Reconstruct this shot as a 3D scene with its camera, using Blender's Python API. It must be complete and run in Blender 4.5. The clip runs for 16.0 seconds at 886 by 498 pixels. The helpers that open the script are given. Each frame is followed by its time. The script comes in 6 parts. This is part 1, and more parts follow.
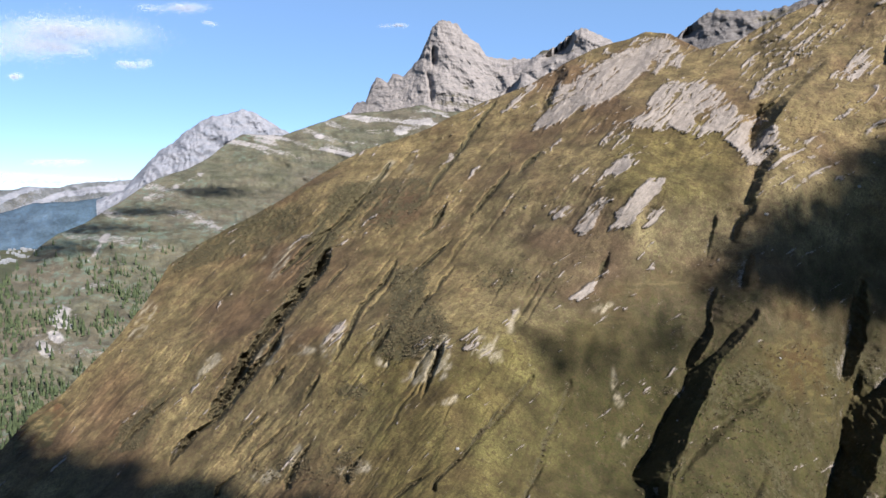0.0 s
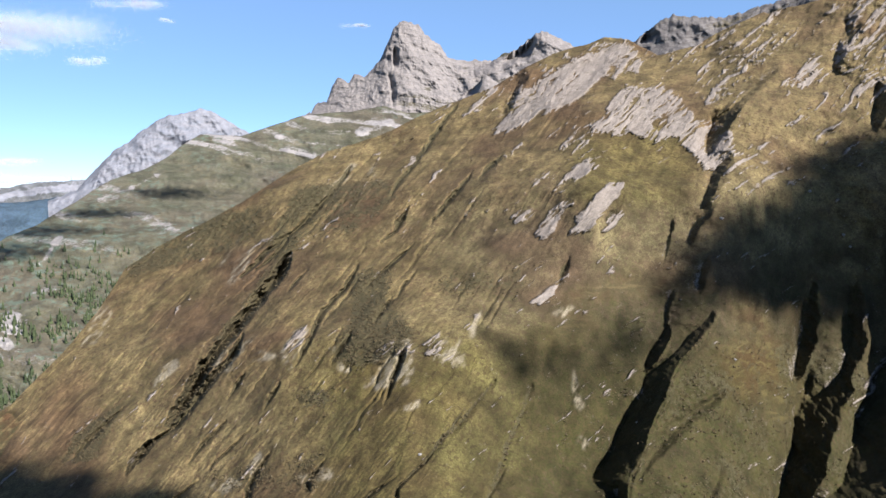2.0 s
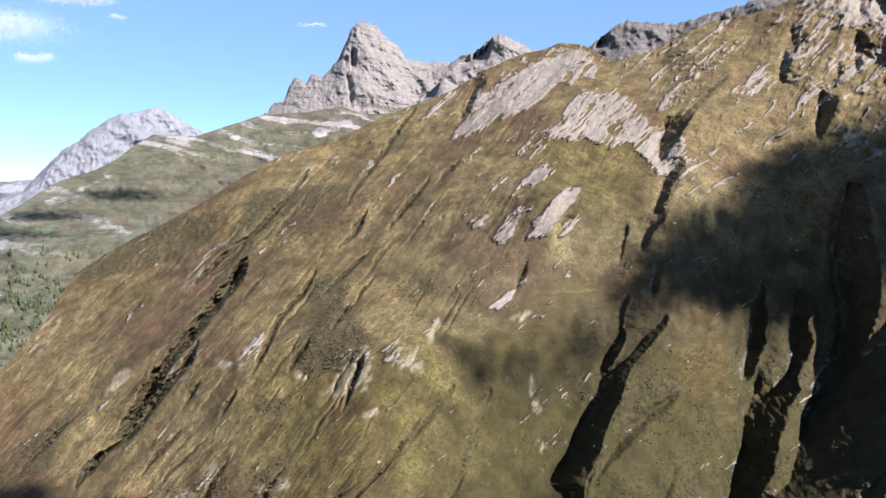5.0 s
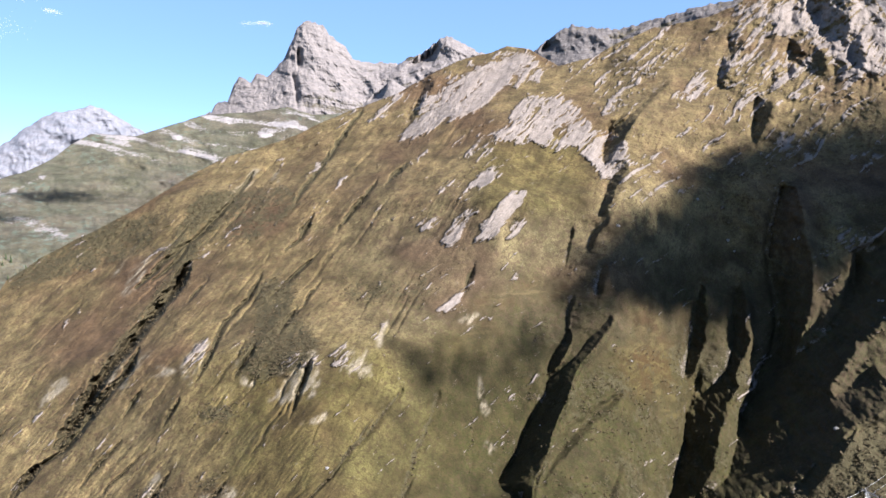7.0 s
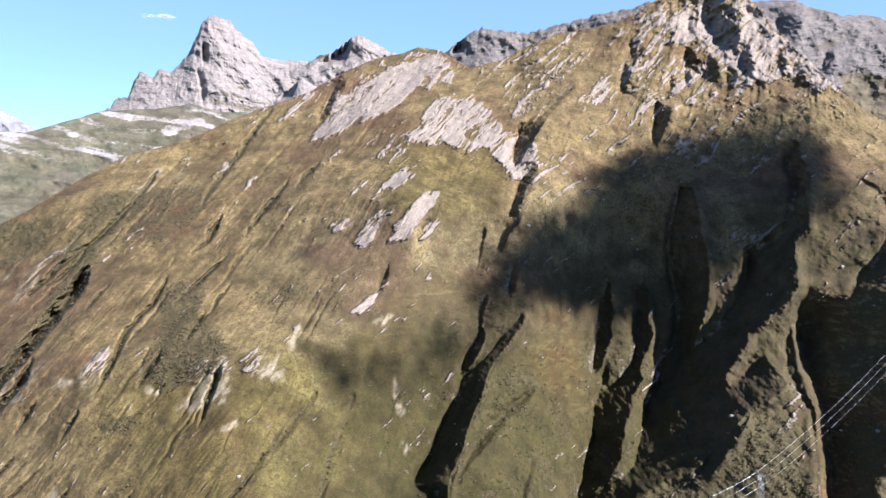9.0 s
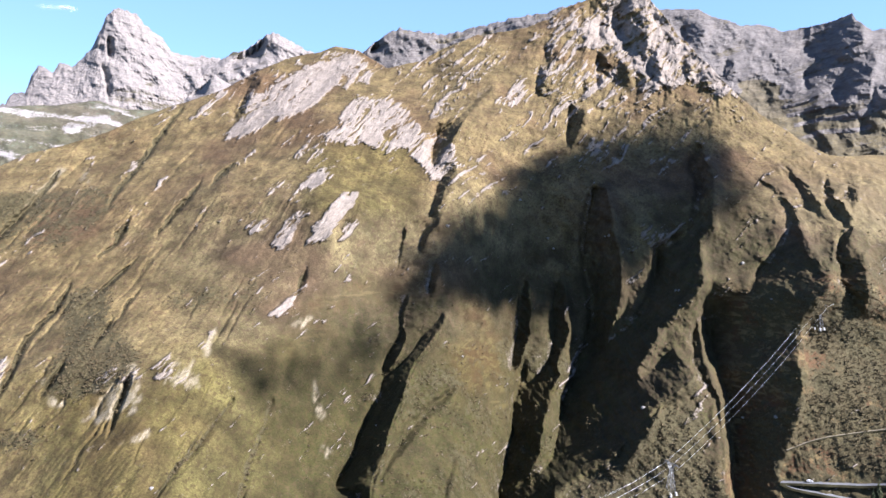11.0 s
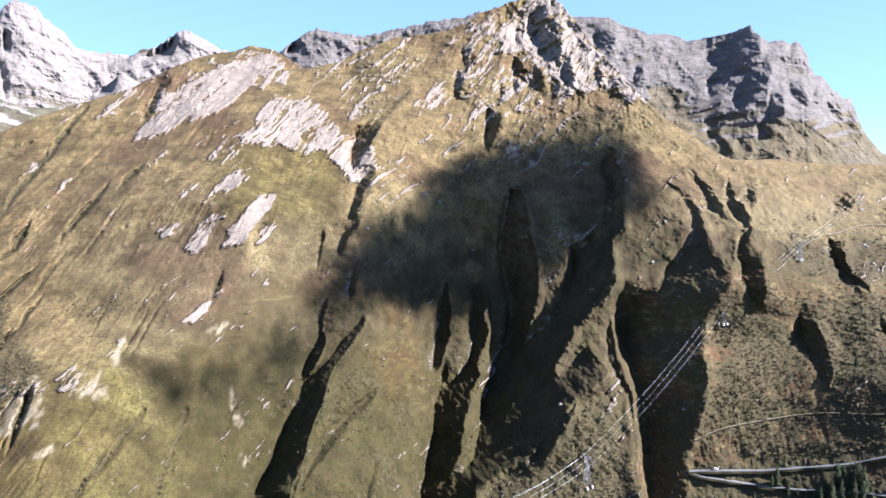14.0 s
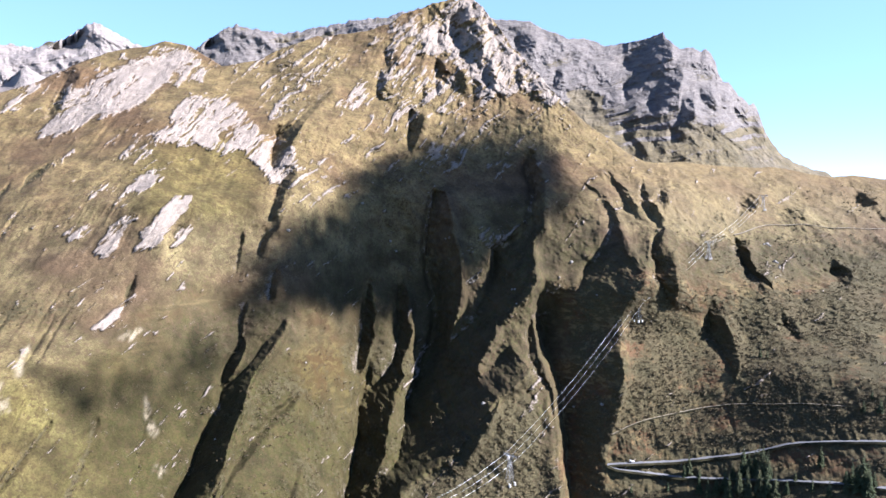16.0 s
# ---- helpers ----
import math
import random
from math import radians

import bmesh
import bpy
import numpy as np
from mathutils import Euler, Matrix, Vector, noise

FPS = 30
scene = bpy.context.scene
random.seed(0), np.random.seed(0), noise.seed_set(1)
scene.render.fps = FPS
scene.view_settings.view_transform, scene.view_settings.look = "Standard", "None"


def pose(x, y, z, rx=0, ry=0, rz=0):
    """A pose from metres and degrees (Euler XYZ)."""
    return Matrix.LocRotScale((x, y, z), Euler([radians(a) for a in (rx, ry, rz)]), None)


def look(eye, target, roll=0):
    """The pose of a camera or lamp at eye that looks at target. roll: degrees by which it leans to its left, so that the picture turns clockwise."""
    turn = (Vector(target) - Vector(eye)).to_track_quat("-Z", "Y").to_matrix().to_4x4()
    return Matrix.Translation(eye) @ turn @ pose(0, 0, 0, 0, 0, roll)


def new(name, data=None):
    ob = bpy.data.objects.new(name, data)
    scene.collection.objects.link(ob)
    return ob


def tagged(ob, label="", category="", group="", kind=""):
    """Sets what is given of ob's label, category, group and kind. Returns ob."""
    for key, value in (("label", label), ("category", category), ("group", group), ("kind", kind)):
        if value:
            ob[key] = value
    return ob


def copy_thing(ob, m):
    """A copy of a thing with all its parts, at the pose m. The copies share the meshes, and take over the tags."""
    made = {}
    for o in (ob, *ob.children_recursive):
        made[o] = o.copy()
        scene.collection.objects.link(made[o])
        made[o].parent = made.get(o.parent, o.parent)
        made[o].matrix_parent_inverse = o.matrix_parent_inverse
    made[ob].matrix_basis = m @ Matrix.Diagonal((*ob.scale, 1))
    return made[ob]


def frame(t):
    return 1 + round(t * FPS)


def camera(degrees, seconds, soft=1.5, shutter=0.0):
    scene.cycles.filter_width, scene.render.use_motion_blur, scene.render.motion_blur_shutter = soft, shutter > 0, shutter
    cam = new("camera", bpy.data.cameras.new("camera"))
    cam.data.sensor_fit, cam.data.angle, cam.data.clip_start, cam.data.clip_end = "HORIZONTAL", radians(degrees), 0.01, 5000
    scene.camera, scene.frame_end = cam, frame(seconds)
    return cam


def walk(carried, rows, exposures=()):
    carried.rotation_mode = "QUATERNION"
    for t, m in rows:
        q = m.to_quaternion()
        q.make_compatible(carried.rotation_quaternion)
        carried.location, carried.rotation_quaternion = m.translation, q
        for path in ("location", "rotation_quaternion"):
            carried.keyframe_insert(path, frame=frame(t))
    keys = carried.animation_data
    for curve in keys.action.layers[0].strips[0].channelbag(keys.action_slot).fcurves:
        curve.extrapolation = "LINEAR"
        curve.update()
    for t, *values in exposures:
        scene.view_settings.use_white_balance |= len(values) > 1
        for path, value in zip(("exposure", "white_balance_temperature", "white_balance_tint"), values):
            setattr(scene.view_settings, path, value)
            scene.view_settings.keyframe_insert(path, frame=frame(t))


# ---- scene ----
# ---------------------------------------------------------------- camera
cam = camera(63.72, 16.0)
PATH = [
    (0, 0.00, 0.00, 0.00, 84.914, 0.235, 0.000),
    (0.5, -0.05, 0.18, 0.82, 84.927, 0.212, -0.840),
    (1, -0.04, 0.32, 1.67, 84.914, 0.176, -1.623),
    (1.5, 0.01, 0.42, 2.53, 84.922, 0.132, -2.350),
    (2, 0.08, 0.47, 3.39, 84.925, 0.106, -3.050),
    (2.5, 0.19, 0.50, 4.24, 84.916, 0.098, -3.759),
    (3, 0.30, 0.49, 5.06, 84.924, 0.051, -4.422),
    (3.5, 0.42, 0.47, 5.85, 84.931, 0.050, -5.084),
    (4, 0.53, 0.42, 6.60, 84.928, 0.014, -5.690),
    (6.5, 0.92, -0.02, 9.53, 84.974, -0.004, -8.690),
    (7, 0.93, -0.13, 9.93, 84.984, -0.062, -10.496),
    (7.5, 0.93, -0.25, 10.26, 84.985, -0.066, -12.302),
    (8, 0.90, -0.38, 10.54, 84.995, -0.117, -14.056),
    (8.5, 0.86, -0.51, 10.75, 84.995, -0.111, -15.769),
    (9, 0.80, -0.64, 10.91, 84.971, -0.109, -17.460),
    (11.5, 0.47, -1.41, 11.11, 85.044, -0.140, -25.340),
    (12, 0.45, -1.60, 11.10, 85.078, -0.161, -26.613),
    (12.5, 0.46, -1.81, 11.10, 85.111, -0.152, -27.759),
    (13, 0.52, -2.03, 11.13, 85.133, -0.136, -28.877),
    (13.5, 0.64, -2.28, 11.20, 85.173, -0.145, -29.785),
    (14, 0.83, -2.56, 11.33, 85.192, -0.124, -30.297),
    (14.5, 1.11, -2.86, 11.54, 85.209, -0.130, -30.685),
    (15, 1.50, -3.21, 11.84, 85.205, -0.112, -31.915),
    (15.5, 2.00, -3.60, 12.26, 85.197, -0.162, -34.226),
    (16, 2.64, -4.03, 12.82, 85.190, -0.236, -36.284),
]
EXPOSURES = [(0.0, 1.55, 5640, 12), (9.0, 2.06, 5500, 17.5), (16.0, 2.36, 5380, 18.5)]
walk(cam, [(t, pose(*p)) for t, *p in PATH], EXPOSURES)

# World: the hover point above the valley is the origin, +y is the first bearing, z is up, metres.
# Terrain is laid out like a survey: bearing and elevation in degrees from the hover point, and a distance.

# ---------------------------------------------------------------- world, sun, exposure
SUN_BEARING, SUN_HEIGHT = 137.0, 35.0
to_sun = Vector((math.sin(radians(SUN_BEARING)) * math.cos(radians(SUN_HEIGHT)),
                 math.cos(radians(SUN_BEARING)) * math.cos(radians(SUN_HEIGHT)), math.sin(radians(SUN_HEIGHT))))
world = bpy.data.worlds.new("sky")
scene.world = world
world.use_nodes = True
wt = world.node_tree
sky = wt.nodes.new("ShaderNodeTexSky")
sky.sky_type = "NISHITA"
sky.sun_disc = False
sky.sun_elevation, sky.sun_rotation = radians(SUN_HEIGHT), radians(SUN_BEARING)
sky.altitude, sky.air_density, sky.dust_density, sky.ozone_density = 3000, 0.8, 0.02, 2.2
wt.nodes["Background"].inputs["Strength"].default_value = 0.060
# thin haze, thickest at the horizon, evens the low sky out
even = wt.nodes.new("ShaderNodeMix")
even.data_type = "RGBA"
even.inputs[7].default_value = (2.3, 3.5, 4.8, 1)
way_up = wt.nodes.new("ShaderNodeSeparateXYZ")
wt.links.new(wt.nodes.new("ShaderNodeTexCoord").outputs["Generated"], way_up.inputs[0])
thick = wt.nodes.new("ShaderNodeMapRange")
thick.interpolation_type = "SMOOTHSTEP"
for key, value in (("From Min", 0.28), ("From Max", 0.75), ("To Min", 0.45), ("To Max", 0.0)):
    thick.inputs[key].default_value = value
wt.links.new(way_up.outputs["Z"], thick.inputs["Value"])
wt.links.new(thick.outputs["Result"], even.inputs["Factor"])
wt.links.new(sky.outputs["Color"], even.inputs[6])
wt.links.new(even.outputs[2], wt.nodes["Background"].inputs["Color"])
lamp = bpy.data.lights.new("sun", "SUN")
lamp.energy, lamp.angle, lamp.color = 5.0, radians(0.53), (1.0, 0.91, 0.78)
sun = new("sun", lamp)
sun.matrix_world = look(to_sun * 900, (0, 0, 0))


# ---------------------------------------------------------------- noise
def vnoise(p, seed=0):
    """Smooth value noise, -1 to 1, at the rows of p."""
    i = np.floor(p).astype(np.int64)
    f = p - i
    f = f * f * (3 - 2 * f)
    total = np.zeros(len(p))
    for c in range(8):
        o = np.array([c & 1, (c >> 1) & 1, (c >> 2) & 1])
        k = i + o
        h = (k[:, 0] * 374761393 + k[:, 1] * 668265263 + k[:, 2] * 1274126177 + seed * 974711) & 0xFFFFFFFF
        h = ((h ^ (h >> 13)) * 1103515245) & 0xFFFFFFFF
        h = ((h ^ (h >> 16)) * 668265263) & 0xFFFFFFFF
        w = np.prod(np.where(o, f, 1 - f), axis=1)
        total += w * ((h >> 8) & 0xFFFF)
    return total / 32767.5 - 1


def fbm(p, octaves=4, gain=0.5, seed=0, ridged=False):
    out, amp, norm = np.zeros(len(p)), 1.0, 0.0
    for o in range(octaves):
        n = vnoise(p * 2.03**o + 17.3 * o, seed + o)
        out += amp * ((1 - 2 * np.abs(n)) if ridged else n)
        norm += amp
        amp *= gain
    return out / norm


def smooth(x, a, b):
    u = np.clip((x - a) / (b - a), 0, 1)
    return u * u * (3 - 2 * u)


def inside(poly, B, E):
    """1 where the points lie in the outline."""
    xs, ys = np.array(poly).T
    m = (B > xs.min()) & (B < xs.max()) & (E > ys.min()) & (E < ys.max())
    b, e = B[m], E[m]
    hit = np.zeros(len(b), bool)
    for k in range(len(xs)):
        x0, y0, x1, y1 = xs[k - 1], ys[k - 1], xs[k], ys[k]
        if y0 != y1:
            hit ^= ((y0 > e) != (y1 > e)) & (b < (x1 - x0) * (e - y0) / (y1 - y0) + x0)
    full = np.zeros(B.shape)
    full[m] = hit
    return full


def saw(x, rise=0.3):
    """Tilted beds: a quick rise and a slow fall, 0 to 1, and where the scarp is."""
    f = x - np.floor(x)
    return np.where(f < rise, f / rise, (1 - f) / (1 - rise)), 1 - smooth(np.abs(f - rise * 0.6), rise * 0.5, rise * 0.9)


def soften(a, n=1):
    for _ in range(n):
        a = np.pad(a, 1, mode="edge")
        a = (a[:-2] + 2 * a[1:-1] + a[2:]) / 4
        a = (a[:, :-2] + 2 * a[:, 1:-1] + a[:, 2:]) / 4
    return a


def toward(B, E):
    b, e = np.radians(B), np.radians(E)
    return np.stack([np.sin(b) * np.cos(e), np.cos(b) * np.cos(e), np.sin(e)], -1)


def carve(outlines, extent, steep, plain=None, low=None, rounds=28):
    """Ridges and gullies: the ground drops back along every wall that faces away from the sun (the outlines) and climbs out again on the
    sunlit sides. It is the surface whose steepness across the slope comes nearest to that, solved on an even grid of bearings and elevations.
    Gives the relative depth and the walls, as functions of bearing and elevation."""
    step = 0.08
    gb, ge = np.arange(extent[0], extent[1], step), np.arange(extent[2], extent[3], step)
    GB, GE = np.meshgrid(gb, ge)
    away = np.zeros(GB.shape)
    for o in outlines:
        away = np.maximum(away, inside(o, GB, GE))
    if low is not None:
        away[ge < low] = away[np.argmax(ge >= low)]
    unit = radians(step)
    need = -np.interp(gb, *steep)[None] + 0 * GB
    if plain:
        need[:, :-1] -= np.diff(plain(GB, GE), axis=1) / unit
    wy = (np.exp(2j * np.pi * np.fft.fftfreq(len(ge)))[:, None] - 1) / unit
    wx = (np.exp(2j * np.pi * np.fft.rfftfreq(len(gb)))[None] - 1) / unit
    fold = np.abs(wx) ** 2 + np.abs(wy) ** 2 + 120.0
    shade = away > 0.5
    # beside a wall the sunlit bank may be a bluff
    bluff = np.full(GB.shape, 1.1)
    for k in range(1, 7):
        bluff[:, :-k][shade[:, k:]] = 9.0
    gx, gy, level, lag_x, lag_y, lag = np.where(shade, need, 0.0), *([0 * GB] * 5)
    for _ in range(rounds):
        deep = np.fft.irfft2((np.conj(wx) * np.fft.rfft2(gx - lag_x) + np.conj(wy) * np.fft.rfft2(gy - lag_y) + 120.0 * np.fft.rfft2(level - lag)) / fold, s=GB.shape)
        dx, dy = (np.roll(deep, -1, 1) - deep) / unit + lag_x, (np.roll(deep, -1, 0) - deep) / unit + lag_y
        gx, gy = np.where(shade, np.minimum(dx, need), np.clip(dx, -0.3, bluff)), np.clip(dy, -0.6, 0.5)
        level = np.clip(deep + lag, -0.03, 0.4) * 0.96
        lag_x, lag_y, lag = dx - gx, dy - gy, np.clip(deep + lag - level, -0.1, 0.1)

    def blur(a, degrees):
        w = degrees / step * 2 * np.pi
        return np.fft.irfft2(np.fft.rfft2(a) * np.exp(-0.5 * (w * np.fft.fftfreq(len(ge))) ** 2)[:, None] * np.exp(-0.5 * (w * np.fft.rfftfreq(len(gb))) ** 2)[None], s=GB.shape)
    # away from the walls the ground is rounded
    firm = np.clip(4 * blur(away, 0.45), 0, 1)
    deep = firm * deep + (1 - firm) * blur(deep, 1.6)

    def at(a):
        def sample(b, e):
            x, y = np.clip((b - gb[0]) / step, 0, len(gb) - 1.01), np.clip((e - ge[0]) / step, 0, len(ge) - 1.01)
            i, j = x.astype(int), y.astype(int)
            u, v = x - i, y - j
            return (a[j, i] * (1 - u) + a[j, i + 1] * u) * (1 - v) + (a[j + 1, i] * (1 - u) + a[j + 1, i + 1] * u) * v
        return sample
    return at(deep), at(away)


def sheet_mesh(name, P, covers):
    """A grid of points (rows, columns, 3) as a smooth mesh; covers: colour attributes of it."""
    ne, nb = P.shape[:2]
    me = bpy.data.meshes.new(name)
    i = (np.arange(ne - 1)[:, None] * nb + np.arange(nb - 1)[None]).ravel()
    quads = np.stack([i, i + 1, i + nb + 1, i + nb], 1).astype(np.int32)
    me.vertices.add(ne * nb)
    me.vertices.foreach_set("co", P.reshape(-1).astype(np.float32))
    me.loops.add(quads.size)
    me.loops.foreach_set("vertex_index", quads.ravel())
    me.polygons.add(len(quads))
    me.polygons.foreach_set("loop_start", np.arange(0, quads.size, 4, dtype=np.int32))
    me.polygons.foreach_set("use_smooth", np.ones(len(quads), bool))
    me.update(calc_edges=True)
    for key, c in covers.items():
        layer = me.color_attributes.new(key, "FLOAT_COLOR", "POINT")
        rgba = np.ones((ne * nb, 4), np.float32)
        rgba[:, :3] = c.reshape(-1, 3)
        layer.data.foreach_set("color", rgba.ravel())
    return me


# ---------------------------------------------------------------- materials
def material(name, rough=0.9, bump=0.0):
    m = bpy.data.materials.new(name)
    m.use_nodes = True
    m.node_tree.nodes["Principled BSDF"].inputs["Roughness"].default_value = rough
    m.node_tree.nodes["Principled BSDF"].inputs["Specular IOR Level"].default_value = 0.15
    return m


class Nodes:
    def __init__(self, m):
        self.t = m.node_tree
        self.out = self.t.nodes["Principled BSDF"]
        self.pos = self.t.nodes.new("ShaderNodeTexCoord").outputs["Object"]

    def put(self, socket, v):
        if isinstance(v, bpy.types.NodeSocket):
            self.t.links.new(v, socket)
        else:
            socket.default_value = v

    def noise(self, scale, detail=4.0, rough=0.6, stretch=None, distort=0.0):
        n = self.t.nodes.new("ShaderNodeTexNoise")
        p = self.pos
        if stretch:
            mp = self.t.nodes.new("ShaderNodeMapping")
            mp.inputs["Rotation"].default_value = [radians(a) for a in stretch[1]]
            mp.inputs["Scale"].default_value = stretch[0]
            self.t.links.new(p, mp.inputs["Vector"])
            p = mp.outputs["Vector"]
        self.t.links.new(p, n.inputs["Vector"])
        n.inputs["Scale"].default_value, n.inputs["Detail"].default_value = scale, detail
        n.inputs["Roughness"].default_value, n.inputs["Distortion"].default_value = rough, distort
        return n.outputs["Fac"]

    def flow(self, scale, along, detail=4.0, rough=0.65):
        """Noise drawn out along the fall lines."""
        a = self.t.nodes.new("ShaderNodeAttribute")
        a.attribute_name = "flow"
        mp = self.t.nodes.new("ShaderNodeMapping")
        mp.inputs["Scale"].default_value = (scale, scale * along, 1.0)
        self.t.links.new(a.outputs["Vector"], mp.inputs["Vector"])
        n = self.t.nodes.new("ShaderNodeTexNoise")
        self.t.links.new(mp.outputs["Vector"], n.inputs["Vector"])
        n.inputs["Scale"].default_value, n.inputs["Detail"].default_value, n.inputs["Roughness"].default_value = 1.0, detail, rough
        return n.outputs["Fac"]

    def span(self, v, a, b, lo=0.0, hi=1.0):
        n = self.t.nodes.new("ShaderNodeMapRange")
        n.inputs["From Min"].default_value, n.inputs["From Max"].default_value = a, b
        n.inputs["To Min"].default_value, n.inputs["To Max"].default_value = lo, hi
        self.put(n.inputs["Value"], v)
        return n.outputs["Result"]

    def math(self, op, a, b=0.5):
        n = self.t.nodes.new("ShaderNodeMath")
        n.operation = op
        self.put(n.inputs[0], a)
        self.put(n.inputs[1], b)
        return n.outputs[0]

    def mix(self, f, a, b, blend="MIX"):
        n = self.t.nodes.new("ShaderNodeMix")
        n.data_type, n.blend_type = "RGBA", blend
        self.put(n.inputs["Factor"], f)
        self.put(n.inputs[6], a if isinstance(a, bpy.types.NodeSocket) else (*a, 1))
        self.put(n.inputs[7], b if isinstance(b, bpy.types.NodeSocket) else (*b, 1))
        return n.outputs[2]

    def cover(self, key):
        a = self.t.nodes.new("ShaderNodeAttribute")
        a.attribute_name = key
        s = self.t.nodes.new("ShaderNodeSeparateColor")
        self.t.links.new(a.outputs["Color"], s.inputs["Color"])
        return s.outputs

    def random(self):
        return self.t.nodes.new("ShaderNodeObjectInfo").outputs["Random"]

    def island(self):
        return self.t.nodes.new("ShaderNodeNewGeometry").outputs["Random Per Island"]

    def bump(self, height, strength, distance):
        n = self.t.nodes.new("ShaderNodeBump")
        n.inputs["Strength"].default_value, n.inputs["Distance"].default_value = strength, distance
        self.put(n.inputs["Height"], height)
        self.t.links.new(n.outputs["Normal"], self.out.inputs["Normal"])

    def color(self, c):
        self.put(self.out.inputs["Base Color"], c if isinstance(c, bpy.types.NodeSocket) else (*c, 1))


def terrain(name, grass, dry, heath, rock, rock_dark, shrub, grain=1.0, bump=1.0, streaks=False):
    """Alpine slope: the cover attribute gives bare rock, shrub and dryness."""
    m = material(name, 0.92)
    n = Nodes(m)
    k = n.cover("cover")
    big = n.noise(0.009 * grain, 5, 0.6)
    mid = n.noise(0.03 * grain, 5, 0.65)
    fine = n.noise(0.16 * grain, 6, 0.72)
    tiny = n.noise(0.8 * grain, 3, 0.7)
    c = n.mix(n.span(n.math("ADD", k[2], n.span(mid, 0.3, 0.7, -0.4, 0.4)), 0.15, 0.85), grass, dry)
    c = n.mix(n.span(k[2], 0.0, 0.06, 1, 0), c, (0.08, 0.14, 0.028))
    c = n.mix(n.span(big, 0.47, 0.62, 0, 0.8), c, heath)
    if streaks:
        wisp = n.flow(2.6, 0.3, 6, 0.72)
        c = n.mix(n.span(wisp, 0.33, 0.48, 0.24, 0), c, n.mix(0.35, heath, shrub))
        c = n.mix(n.span(wisp, 0.57, 0.72, 0, 0.10), c, tuple(1.2 * v for v in dry))
    c = n.mix(n.span(k[2], 0.10, 0.32, 0.75, 0), c, n.mix(n.span(mid, 0.35, 0.65), (0.062, 0.060, 0.021), (0.058, 0.049, 0.024)))
    c = n.mix(n.span(fine, 0.42, 0.72, 0, 0.75), c, n.mix(0.4, heath, shrub))
    c = n.mix(n.span(tiny, 0.3, 0.7), c, n.mix(0.95, c, (0.44, 0.43, 0.38), "MULTIPLY"))
    mottle = n.noise(0.34 * grain, 3, 0.6)
    c = n.mix(n.span(mottle, 0.53, 0.62, 0, 0.85), c, n.mix(0.55, heath, shrub))
    c = n.mix(n.span(n.noise(0.055 * grain, 4, 0.6), 0.35, 0.65), n.mix(0.75, c, (0.50, 0.50, 0.48), "MULTIPLY"), n.mix(0.5, c, (1.25, 1.22, 1.18), "MULTIPLY"))
    c = n.mix(n.span(k[2], 0.72, 1.0, 0, 0.6), c, n.mix(n.span(fine, 0.35, 0.65), (0.118, 0.092, 0.047), (0.074, 0.058, 0.030)))
    if streaks:
        hue = n.cover("tone")
        c = n.mix(n.math("MULTIPLY", hue[0], n.span(mid, 0.25, 0.6, 0.55, 1.0)), c, n.mix(1.0, c, (1.03, 0.945, 0.87), "MULTIPLY"))
        rust = n.math("MULTIPLY", n.span(hue[0], 0.1, 0.5, 0, 0.92), n.span(k[2], 0.25, 0.13))
        brush = n.mix(n.span(mid, 0.42, 0.58), (0.066, 0.036, 0.017), (0.050, 0.042, 0.018))
        brush = n.mix(n.span(n.noise(0.06, 5, 0.7, ((1.0, 1.0, 3.0), (0, 0, 0)), 0.6), 0.50, 0.62, 0, 0.85), brush, (0.135, 0.100, 0.044))
        c = n.mix(rust, c, brush)
        c = n.mix(hue[1], c, n.mix(1.0, c, (0.66, 0.70, 0.50), "MULTIPLY"))
        c = n.mix(n.math("MULTIPLY", hue[2], n.span(fine, 0.3, 0.6, 0.35, 0.75)), c, n.mix(n.span(tiny, 0.35, 0.65), (0.16, 0.130, 0.080), (0.29, 0.25, 0.18)))
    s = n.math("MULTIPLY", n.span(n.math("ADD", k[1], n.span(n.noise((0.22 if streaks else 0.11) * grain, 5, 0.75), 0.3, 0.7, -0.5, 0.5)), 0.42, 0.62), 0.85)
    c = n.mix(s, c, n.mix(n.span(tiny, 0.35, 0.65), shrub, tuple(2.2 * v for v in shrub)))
    crack = n.noise(0.045 * grain, 8, 0.74, ((1.0, 1.0, 3.0), (20, 25, 40)), 0.5)
    if streaks:
        crack = n.math("ADD", n.math("MULTIPLY", crack, 0.5), n.math("MULTIPLY", n.flow(2.4, 0.5, 6, 0.72), 0.5))
    stone = n.mix(n.span(crack, 0.36, 0.60), rock_dark, rock)
    stone = n.mix(n.span(tiny, 0.3, 0.55, 0.45, 0), stone, rock_dark)
    stone = n.mix(n.span(fine, 0.3, 0.6), n.mix(0.6, stone, (0.60, 0.57, 0.53), "MULTIPLY"), stone)
    broken = n.math("ADD", n.math("MULTIPLY", n.noise(0.12 * grain, 6, 0.75), 0.55), n.math("MULTIPLY", n.noise(0.5 * grain, 5, 0.75, ((1.0, 1.0, 2.2), (20, 25, 40))), 0.45))
    r = n.span(n.math("ADD", k[0], n.span(broken, 0.35, 0.65, -0.48, 0.48)), 0.30, 0.68, 0, 0.96)
    n.color(n.mix(r, c, stone))
    h = n.math("ADD", n.math("MULTIPLY", fine, 1.2), n.math("MULTIPLY", tiny, 0.4))
